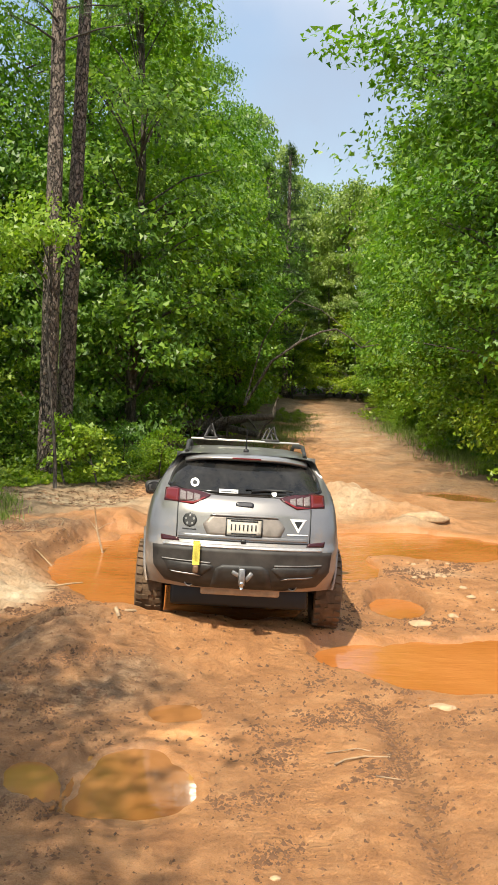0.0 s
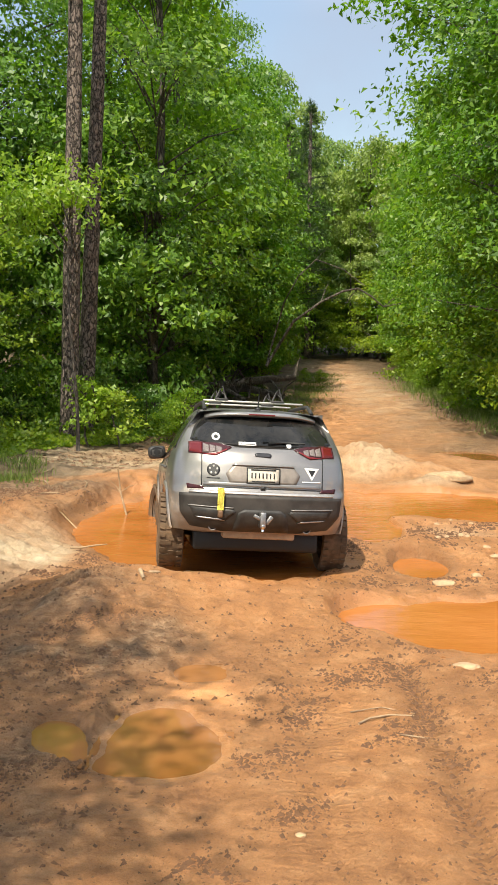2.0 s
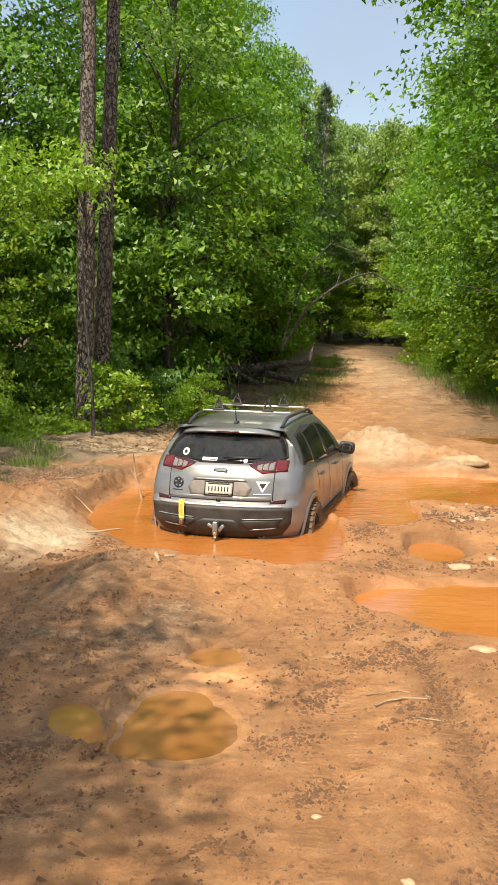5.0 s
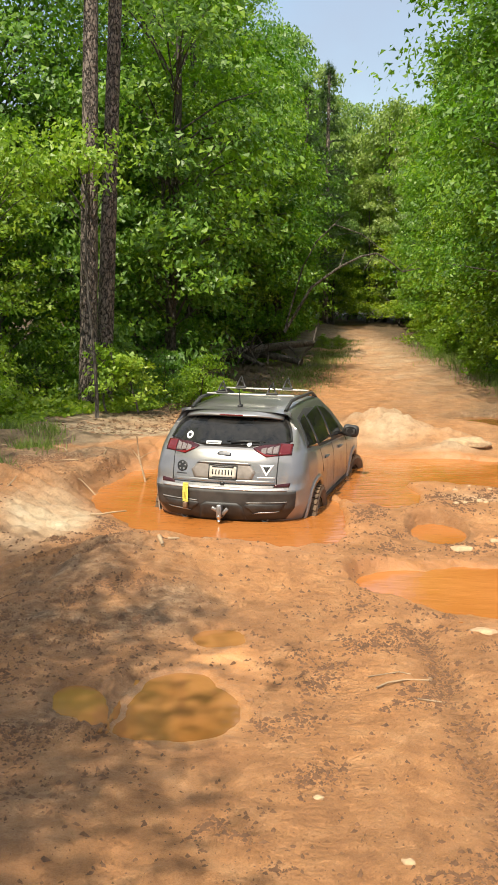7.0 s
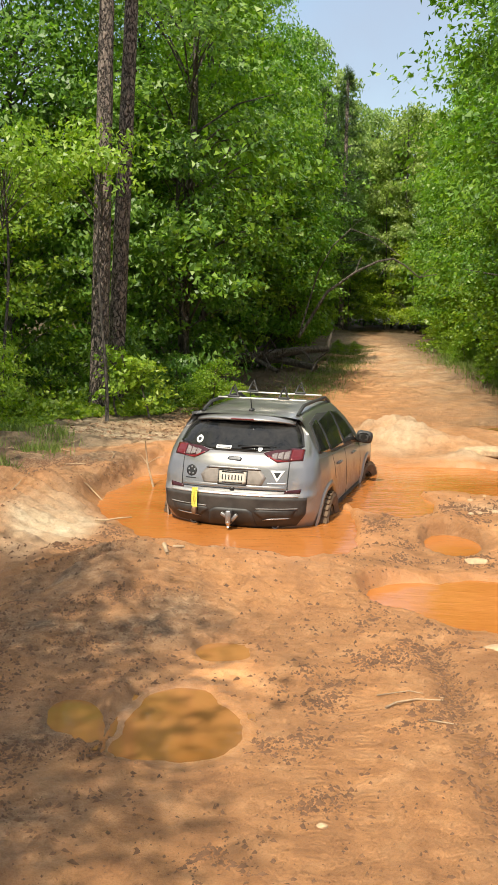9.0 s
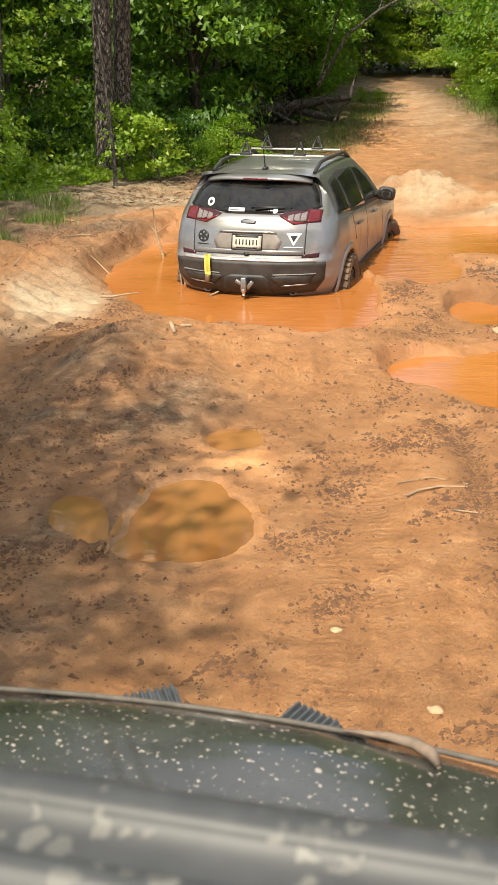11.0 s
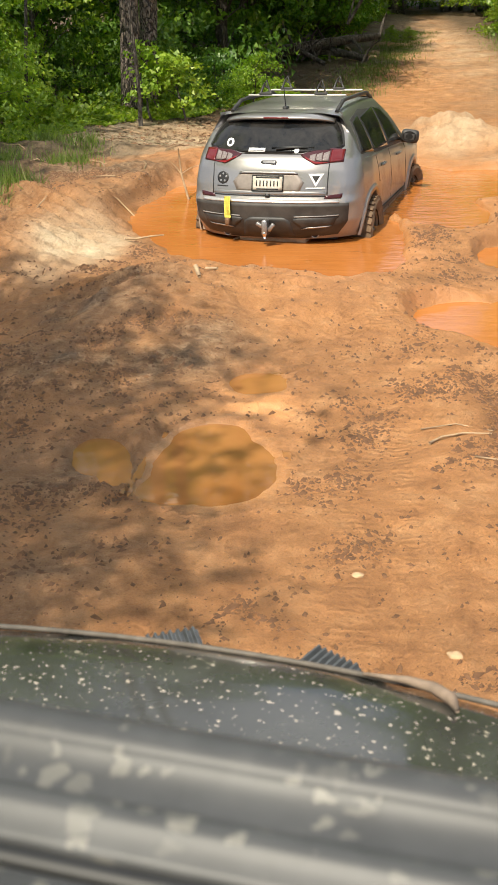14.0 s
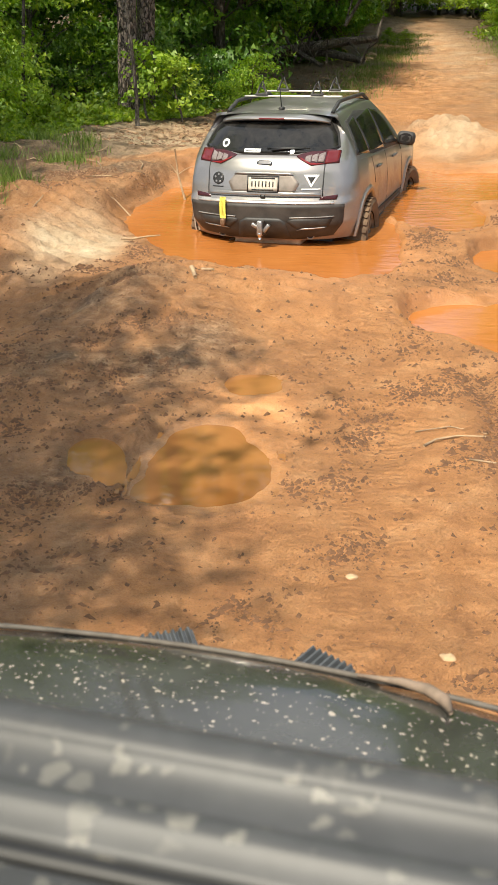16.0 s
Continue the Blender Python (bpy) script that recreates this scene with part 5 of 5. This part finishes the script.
spread_trees(FAR_TREE, [(-18 + 3.0 * k + R.uniform(-1, 1), 64 + 5 * (k % 3) + R.uniform(-1, 1), R.uniform(0.85, 1.0), R.uniform(0, 360), R.uniform(0.86, 1.0)) for k in range(16)] + [(2.6, 60.0, 0.85, 0, 1.16), (4.4, 62.5, 0.75, 50, 1.04), (7.9, 62.0, 0.72, 100, 0.92), (9.6, 60.5, 0.75, 150, 0.88), (11.6, 62.0, 0.8, 200, 1.0), (13.6, 60.0, 0.8, 250, 1.05), (5.4, 68.0, 0.9, 20, 1.0), (7.0, 70.0, 0.9, 60, 0.98), (8.7, 68.0, 0.9, 90, 0.92), (6.2, 64.5, 0.6, 190, 0.8), (4.6, 59.0, 0.5, 140, 0.62), (8.9, 58.5, 0.5, 10, 0.62), (6.8, 60.5, 0.5, 75, 0.6)], "far woodland trees")
spread_trees(HIGH, [(7.35, 24.5, 1.25, 110, 1.10), (-7.2, -1.0, 1.0, 0, 0.9), (-6.3, 1.8, 0.9, 70, 0.85), (-9.2, 8.6, 1.0, 140, 0.95), (-8.9, 13.5, 1.0, 200, 1.0), (8.2, 15.5, 1.1, 20, 0.95), (9.5, 19.5, 1.1, 300, 1.0), (-4.6, -9.5, 1.0, 250, 1.0), (6.5, -6.0, 1.1, 30, 1.0)], "trees shading the track")

PINE_A = pine(21, 15.5, 0.54, 2.5, 64, 0.180, "tall pine with scaly bark at the edge of the wood", (0.022, 0.0), 40)
PINE_A.matrix_basis = pose(-3.02, 21.8, gz(-2.95, 21.8))
PINE_B = pine(22, 15.0, 0.58, 2.2, 52, 0.170, "second tall pine leaning beside the first", (0.042, 0.01), 40)
PINE_B.matrix_basis = pose(-2.80, 22.4, gz(-2.66, 22.4))
FAR_PINE = pine(23, 11.0, 0.22, 2.2, 150, 0.14, "dense dark pine standing behind the track's bend", (0, 0), 16, 70, 0.30)
spread_trees(FAR_PINE, [(4.6, 52, 1.0, 0, 1.0), (3.0, 55, 0.95, 80, 1.0), (5.95, 57.0, 1.0, 150, 1.16), (1.2, 36.0, 0.42, 30, 0.5)], "far pines")


# ---------------------------------------------------------------- small things on and beside the track
def crumb_mesh(x, y, s, a, st, rng):
    """Small angular lumps: centre, size, turn and length."""
    n = len(x)
    z = on_ground(x, y) + s * 0.40
    o = np.array([(1, 0.2, 0), (-0.2, 1, 0), (-1, -0.2, 0), (0.2, -1, 0), (0, 0, 0.75)], float)
    t = np.array([(0, 1, 4), (1, 2, 4), (2, 3, 4), (3, 0, 4)])
    v = o[None] * s[:, None, None] * rng.uniform(0.5, 1.3, (n, 5, 1))
    v[:, :4, 2] -= 0.6 * s[:, None]
    v[:, :, 0] *= st[:, None]
    vx = v[:, :, 0] * np.cos(a)[:, None] - v[:, :, 1] * np.sin(a)[:, None] + x[:, None]
    vy = v[:, :, 0] * np.sin(a)[:, None] + v[:, :, 1] * np.cos(a)[:, None] + y[:, None]
    verts = np.stack([vx, vy, v[:, :, 2] + z[:, None]], -1).reshape(-1, 3)
    return verts, (t[None] + 5 * np.arange(n)[:, None, None]).reshape(-1, 3)


def clods():
    """Crumbs thrown up by wheels, in drifts, and the lug prints of two wheel tracks."""
    rng = np.random.RandomState(5)
    n = 380000
    x, y = rng.uniform(-3.4, 3.8, n), 3.6 + 11.5 * rng.uniform(0, 1, n) ** 1.25
    drift = np.clip(lumps(x, y, 0.42) * 1.3 + 0.1, 0, 1) * np.clip(0.2 + 1.4 * lumps(x + 2, y, 1.5), 0, 1)
    near = [(0.28, 7.95, 0.22, 0.5), (0.34, 5.88, 0.22, 0.3), (0.06, 6.81, 0.12, 0.3), (-0.11, 5.3, 0.2, 0.2), (-0.80, 7.85, 0.28, 0.35), (-1.1, 8.7, 0.55, 0.6), (-0.95, 6.55, 0.2, 0.35),
            (1.35, 7.3, 0.16, 1.3), (0.85, 9.0, 0.4, 0.3), (1.3, 11.3, 0.4, 0.8), (2.4, 11.0, 0.6, 0.35), (2.5, 12.6, 0.5, 0.4), (-1.6, 6.2, 0.6, 0.9), (-2.2, 8.2, 0.7, 1.0)]
    for cx, cy, rx, ry in near:
        drift = np.maximum(drift, 0.95 * np.exp(-blob(x, y, cx, cy, rx, ry)) * np.clip(0.35 + 1.2 * lumps(x - 4, y, 1.9), 0, 1))
    keep = rng.uniform(0, 1, n) < np.clip(0.02 + 0.8 * drift ** 1.4, 0, 0.9)
    for name, some, level, deep in POOLS:
        keep &= lobes(x, y, some) > 1.10
    keep &= np.exp(-blob(x, y, -2.1, 11.7, 0.5, 1.3)) < 0.5
    x, y = x[keep], y[keep]
    s = 0.0035 + 0.015 * rng.uniform(0, 1, len(x)) ** 2.8
    parts = [crumb_mesh(x, y, s, rng.normal(0, 0.8, len(x)), rng.uniform(0.9, 2.4, len(x)), rng)]
    for c, k, w, y0, y1 in ((0.22, 0.245, 0.10, 6.0, 8.7), (0.98, 0.02, 0.10, 8.6, 10.3), (1.30, 0.035, 0.10, 4.6, 9.0), (-1.35, 0.10, 0.10, 4.4, 6.4)):
        yy = np.repeat(np.arange(y0, y1, 0.052), 4)
        m = len(yy)
        u = np.tile([-0.75, -0.25, 0.25, 0.75], m // 4)
        xx = c + k * (yy - 6.0) + u * w + rng.normal(0, 0.008, m)
        yy = yy + 0.022 * np.abs(u) + rng.normal(0, 0.008, m)
        ok = rng.uniform(0, 1, m) < np.clip(0.45 + 0.9 * lumps(xx, yy, 0.7), 0.1, 0.95)
        xx, yy, u = xx[ok], yy[ok], u[ok]
        parts.append(crumb_mesh(xx, yy, rng.uniform(0.007, 0.012, len(xx)), 0.45 * np.sign(u), rng.uniform(1.8, 3.0, len(xx)), rng))
    verts, faces, at = [], [], 0
    for v, f in parts:
        verts.append(v)
        faces.append(f + at)
        at += len(v)
    tagged(mesh_from("mud_clods", np.concatenate(verts), np.concatenate(faces), CLOD), "loose brown clay crumbs and lug prints strewn over the track", "mud", kind="stuff")


clods()


def rock(name, x, y, r, squash, material, label, seed, turn=0.0):
    bm = bmesh.new()
    bmesh.ops.create_icosphere(bm, subdivisions=3, radius=1.0)
    for v in bm.verts:
        k = 1 + 0.30 * noise.noise(v.co * 1.3 + Vector((seed, 0, 0))) + 0.10 * noise.noise(v.co * 4 + Vector((0, seed, 0)))
        v.co = Vector((v.co.x * r * k, v.co.y * r * k * 0.75, v.co.z * r * squash * k))
    ob = part(name, bm, material)
    ob.matrix_basis = pose(x, y, gz(x, y) + r * squash * 0.05, 0, 0, turn)
    return tagged(ob, label, "stone")


rock("stone", 2.17, 11.02, 0.12, 0.26, STONE, "flat pale sandstone at a puddle's edge", 1)
rock("stone", -1.36, 10.66, 0.050, 0.9, REDSTONE, "small rust-red stone on the shore", 2)
rock("stone", 0.74, 4.95, 0.035, 0.5, STONE, "small pale stone on dry clay", 3)
rock("stone", 0.36, 5.62, 0.030, 0.5, STONE, "small pale stone on dry clay", 4)
rock("stone", 1.85, 8.45, 0.10, 0.20, STONE, "flat pale slab beside the side puddle", 5, -30)
rock("stone", 3.05, 14.4, 0.20, 0.25, STONE, "flat pale stone by the pond", 6, 20)
rock("stone", 3.45, 17.0, 0.34, 0.25, STONE, "broad pale stone at the pond's far shore", 7, 10)
for _k in range(16):
    rock("stone", R.uniform(2.3, 3.6), R.uniform(11.2, 14.2), R.uniform(0.025, 0.06), 0.55, STONE, "small pale stone on churned clay", 20 + _k, R.uniform(0, 180))
for _k in range(10):
    rock("stone", R.uniform(0.9, 2.2), R.uniform(33.0, 36.5), R.uniform(0.08, 0.2), 0.6, STONE, "grey stone below the fallen logs", 50 + _k, R.uniform(0, 180))


def stick(pts, r0, r1, label, material=PALEWOOD, name="twig", forks=(), ground=True):
    bm = bmesh.new()
    P = [Vector((p[0], p[1], (gz(p[0], p[1]) if ground else 0.0) + p[2])) for p in pts]
    tube(bm, P, [r0 + (r1 - r0) * i / (len(P) - 1) for i in range(len(P))], 7)
    for i, d, r in forks:
        q = P[i] + Vector(d)
        tube(bm, [P[i], P[i].lerp(q, 0.5) + Vector((0, 0, 0.08 * Vector(d).length)), q], [r, r * 0.7, r * 0.3], 5)
    return tagged(part(name, bm, material), label, "branch" if name != "fallen_log" else "log")


stick([(0.86, 7.20, 0.012), (0.94, 7.29, 0.018), (1.08, 7.35, 0.014), (1.26, 7.39, 0.012)], 0.009, 0.005, "pale bent twig on the clay")
stick([(0.83, 7.43, 0.008), (1.05, 7.50, 0.010), (1.28, 7.46, 0.008)], 0.005, 0.003, "thin pale twig on the clay")
stick([(1.10, 6.98, 0.008), (1.28, 6.99, 0.010)], 0.007, 0.005, "short pale twig on the clay")
stick([(-0.78, 9.86, 0.02), (-0.74, 9.72, 0.03)], 0.022, 0.016, "short brown stick on the mound")
stick([(-0.70, 9.90, 0.02), (-0.60, 9.84, 0.025)], 0.015, 0.010, "short brown stick on the mound")
stick([(-1.18, 14.25, -0.05), (-1.26, 14.35, 0.25), (-1.36, 14.40, 0.55), (-1.40, 14.5, 0.75)], 0.020, 0.008, "dead stick standing at the pond's shore", forks=[(2, (0.22, 0.05, 0.10), 0.008), (2, (-0.14, 0, 0.16), 0.007)])
stick([(-1.68, 12.0, 0.03), (-1.55, 11.80, 0.05), (-1.38, 11.75, 0.10), (-1.26, 11.70, 0.16)], 0.014, 0.006, "thin bent root trailing into the pond")
stick([(-0.62, 12.3, 0.33), (-0.52, 12.4, 0.36)], 0.015, 0.008, "floating bit of wood on the pond")
for _k in range(26):
    _x, _y, _a, _l = R.uniform(-4.4, -1.7), R.uniform(12.5, 19.5), R.uniform(0, 3.14), R.uniform(0.2, 0.7)
    stick([(_x, _y, 0.012), (_x + 0.5 * _l * math.cos(_a), _y + 0.5 * _l * math.sin(_a), 0.03), (_x + _l * math.cos(_a + 0.3), _y + _l * math.sin(_a + 0.3), 0.012)], 0.010, 0.004, "dead twig on the bank")

# fallen logs and the arching dead branches by the bend
stick([(-0.9, 31.0, 0.30), (0.2, 31.8, 0.45), (1.3, 32.8, 0.55), (2.1, 33.5, 0.6)], 0.17, 0.09, "grey fallen log at the bend", material=DEADWOOD, name="fallen_log", forks=[(3, (0.2, 0.1, 0.6), 0.06), (2, (0.3, -0.7, -0.3), 0.05), (1, (0.2, -0.6, 0.5), 0.05)])
stick([(-0.4, 32.9, 0.3), (0.7, 32.4, 0.3), (1.7, 31.8, 0.2)], 0.14, 0.09, "grey fallen log at the bend", material=DEADWOOD, name="fallen_log", forks=[(1, (-0.3, -0.4, 0.6), 0.05)])
stick([(-1.3, 30.2, 0.2), (-0.2, 30.6, 0.5), (0.6, 30.0, 0.15)], 0.10, 0.05, "pale twisted dead limb", material=DEADWOOD, name="fallen_log", forks=[(1, (-0.3, -0.2, 0.6), 0.05), (1, (0.5, -0.3, 0.3), 0.04), (0, (0.1, -0.4, 0.5), 0.04)])
for _k in range(9):
    _x, _y, _a = R.uniform(-1.2, 1.6), R.uniform(29.6, 32.2), R.uniform(0, 6.28)
    stick([(_x, _y, 0.1), (_x + 0.3 * math.cos(_a), _y + 0.2 * math.sin(_a), 0.5), (_x + 0.7 * math.cos(_a), _y + 0.5 * math.sin(_a), R.uniform(0.4, 1.1))], 0.035, 0.010, "dead branch sticking out of the log pile", material=DEADWOOD, name="dead_branch", forks=[(1, (0.2, -0.2, 0.3), 0.012)])
A = 0.74
stick([(x * A, 29.8, 2.73 + (z - 2.73) * A) for x, z in ((1.5, 0.6), (2.45, 2.2), (3.44, 2.92), (4.2, 3.3), (4.74, 3.41), (5.2, 3.15), (5.67, 2.77), (6.3, 2.9))], 0.042, 0.012, "arching bare dead branch over the track", material=DEADWOOD, name="dead_branch", forks=[(2, (0.2, 0.2, 0.5), 0.02), (4, (-0.35, 0.1, -0.5), 0.014), (6, (0.55, 0, 0.35), 0.012)], ground=False)
stick([(x * A, 29.9, 2.73 + (z - 2.73) * A) for x, z in ((1.5, 0.6), (2.13, 2.89), (2.61, 3.8), (3.24, 4.41), (4.22, 4.07), (5.0, 3.5))], 0.024, 0.010, "thin arching bare branch", material=DEADWOOD, name="dead_branch", forks=[(3, (0.35, 0, 0.3), 0.010)], ground=False)


def blades(name, n, place, length, width, material, label, category, seed, lean=0.35):
    rng = np.random.RandomState(seed)
    x, y = place(rng, n)
    z = ground_height(x, y)
    d = rng.normal(0, lean, (len(x), 3))
    d[:, 2] = 1
    d /= np.linalg.norm(d, axis=1)[:, None]
    L = length * rng.uniform(0.5, 1.3, (len(x), 1))
    v, f = needle_mesh(np.stack([x, y, z], -1) + d * L * 0.5, d, L, width, rng)
    tagged(mesh_from(name, v, f, material), label, category, kind="stuff")


def verge_right(rng, n):
    y = rng.uniform(24, 48, n)
    return road_centre(y) + road_half(y) + rng.normal(0.45, 0.45, n), y


def verge_left(rng, n):
    y = rng.uniform(25, 46, n)
    return road_centre(y) - road_half(y) - rng.normal(0.4, 0.4, n), y


def bank_tufts(rng, n):
    c = rng.randint(0, 9, n)
    cx, cy = np.array([-3.2, -3.6, -2.9, -3.9, -3.4, -4.2, -3.0, -4.4, -3.7])[c], np.array([13.6, 14.4, 15.4, 15.9, 12.9, 14.9, 16.8, 17.3, 17.8])[c]
    return cx + rng.normal(0, 0.16, n), cy + rng.normal(0, 0.22, n)


blades("grass", 9000, verge_right, 0.20, 0.008, GRASS, "bright grass along the track's verge", "grass", 31)
blades("grass", 7000, verge_left, 0.13, 0.006, GRASS, "green grass below the fallen logs", "grass", 32)
blades("grass", 2200, bank_tufts, 0.20, 0.006, GRASS, "sparse grass tufts on the sandy bank", "grass", 33)


def ground_plants():
    """Low leafy cover at the foot of the wood."""
    rng = np.random.RandomState(41)
    n = 20000
    y = rng.uniform(17.0, 25.0, n)
    edge = np.interp(y, [17, 19.5, 21.5, 23.5, 25], [-3.9, -3.3, -2.1, -0.9, 0.6])
    x = edge - np.abs(rng.normal(0, 1.3, n)) + 0.3 * lumps(y, y, 0.4)
    tall = np.clip((edge - x) * 0.35, 0.05, 0.7) * (0.6 + 0.6 * lumps(x, y, 0.6))
    z = ground_height(x, y) + np.maximum(0.03, tall * rng.uniform(0.2, 1.1, n))
    keep = rng.uniform(0, 1, n) < 0.75 + 0.8 * lumps(x, y, 0.7)
    c = np.stack([x, y, z], -1)[keep]
    v, f = leaf_cloud(c, np.tile([0.0, -0.35, 1.0], (len(c), 1)), rng.uniform(0.05, 0.13, len(c)), rng)
    tagged(mesh_from("ground_plants", v, f, LEAF_B), "low leafy plants at the foot of the wood", "plants", kind="stuff")
    n = 3600
    y = rng.uniform(17.5, 30, n)
    edge = road_centre(y) - road_half(y)
    x = edge - 0.2 - np.abs(rng.normal(0, 1.2, n)) + 0.4
    z = ground_height(x, y) + 0.012
    v, f = leaf_cloud(np.stack([x, y, z], -1), np.tile([0.0, 0, 3.0], (n, 1)), rng.uniform(0.04, 0.09, n), rng, 0.0)
    tagged(mesh_from("leaf_litter", v, f, plain("dry_leaves", (0.19, 0.10, 0.05), 0.8, 0, 0.5, 6.0)), "brown fallen leaves under the wood's edge", "leaves", kind="stuff")


ground_plants()
SPRAY = broadleaf(14, 5.1, 1.5, 0.86, 1700, 0.12, LEAF_E, 0.03, "slim sapling with one bright layer of leaves beside the pines", 26)
spread_trees(SPRAY, [(-2.75, 20.2, 0.85, 30, 0.96), (-4.3, 19.6, 1.0, 200, 0.98)], "saplings by the pines")
SPROUT = broadleaf(15, 1.25, 0.55, 0.30, 700, 0.10, LEAF_E, 0.012, "bright yellow-green sprout at a pine's foot", 14, "shrub", "shrub")
spread_trees(SPROUT, [(-2.50, 20.9, 1.0, 0, 1.0), (-2.15, 21.0, 0.9, 90, 0.85), (-4.4, 19.8, 0.9, 40, 0.8), (-5.0, 19.2, 1.0, 140, 0.8)], "sprouts by the pines")


# ---------------------------------------------------------------- motion
CAR_ROWS = [
    (0, 0.327, 11.850, 0.006, -1.01, -4.65, 2.15),
    (0.5, 0.228, 12.108, -0.059, 1.58, -6.32, 4.37),
    (1, 0.111, 12.414, -0.069, 4.80, -6.51, 5.66),
    (1.5, 0.163, 12.634, -0.107, 3.54, -7.20, 2.85),
    (2, 0.115, 12.729, -0.121, 4.37, -7.22, 2.76),
    (2.5, 0.146, 13.028, -0.142, 2.64, -6.35, 2.78),
    (3, 0.165, 13.226, -0.201, 1.32, -7.05, 2.77),
    (3.5, 0.177, 13.473, -0.175, 0.40, -5.95, 1.29),
    (4, 0.295, 13.714, -0.245, -3.38, -5.38, -0.33),
    (4.2, 0.270, 13.800, -0.240, -3.50, -4.00, -0.10),
    (4.5, 0.293, 13.934, -0.331, -8.50, -3.50, 0.20),
    (4.7, 0.321, 14.034, -0.430, -12.00, -3.50, 0.25),
    (5, 0.291, 14.241, -0.439, -14.24, -1.40, 0.30),
    (7.3, 0.297, 14.198, -0.448, -14.24, -1.51, 0.42),
    (8, 0.297, 14.198, -0.448, -14.24, -1.51, 0.42),
    (8.2, 0.297, 14.198, -0.448, -14.24, -1.51, 0.42),
    (10.3, 0.342, 14.447, -0.440, -14.46, -1.63, 0.09),
    (10.5, 0.337, 14.440, -0.443, -14.43, -1.73, 0.22),
    (11, 0.327, 14.430, -0.435, -14.21, -1.63, 0.15),
    (11.5, 0.336, 14.415, -0.436, -14.50, -1.72, 0.24),
    (12, 0.320, 14.376, -0.421, -14.29, -1.72, 0.13),
    (12.5, 0.301, 14.270, -0.425, -13.97, -2.33, -0.74),
    (13, 0.282, 14.216, -0.420, -13.68, -2.49, -1.13),
    (13.5, 0.279, 14.189, -0.413, -13.49, -2.48, -1.05),
    (14, 0.270, 14.238, -0.428, -13.52, -2.52, -0.95),
    (14.5, 0.277, 14.221, -0.416, -13.68, -2.50, -1.11),
    (15, 0.280, 14.223, -0.418, -13.72, -2.48, -0.97),
    (15.5, 0.277, 14.219, -0.427, -13.73, -2.60, -1.21),
    (16, 0.268, 14.208, -0.419, -13.61, -2.56, -1.21),
]
CARRIER_ROWS = [(0.0, (-0.08, 0.05)), (8.2, (-0.08, 0.06)), (8.8, (-0.05, 0.22)), (9.6, (0.05, 0.75)), (10.3, (0.09, 0.94)), (16.0, (0.09, 0.945))]


def motions():
    walk(CAR, [(t, pose(x, y, z, pitch, roll, yaw)) for t, x, y, z, yaw, pitch, roll in CAR_ROWS])
    walk(CARRIER, [(t, pose(x - 0.663, y + 0.153, 0, 0, 0, -13.0)) for t, (x, y) in CARRIER_ROWS])
    # wheel turn in degrees against time: rolling, then slipping in the pond
    turn = [(0.0, 0), (1.0, 85), (2.0, 145), (3.0, 215), (3.6, 270), (4.0, 350), (4.6, 560), (5.0, 640), (6.0, 760), (8.2, 900), (10.3, 1080), (12.0, 1160), (12.5, 1230), (14.0, 1800), (15.0, 2220), (15.6, 2420), (16.0, 2480)]
    tt, vv = [a for a, b in turn], [b for a, b in turn]
    steer = [(0.0, 4), (1.5, 10), (3.0, 2), (4.0, -16), (5.0, -6), (8.0, -12), (16.0, -8)]
    for i, (w, (x, y)) in enumerate(zip(WHEELS, WHEEL_AT)):
        rows = []
        for k in range(107):
            t = min(16.0, k * 0.15)
            s = float(np.interp(t, [a for a, b in steer], [b for a, b in steer])) if y > 0 else 0.0
            spin = -float(np.interp(t, tt, vv))
            face = 0 if x > 0 else 180
            rows.append((t, pose(x, y, 0.37, 0, 0, s) @ pose(0, 0, 0, spin, 0, 0) @ pose(0, 0, 0, 0, 0, face)))
        walk(w, rows)


motions()
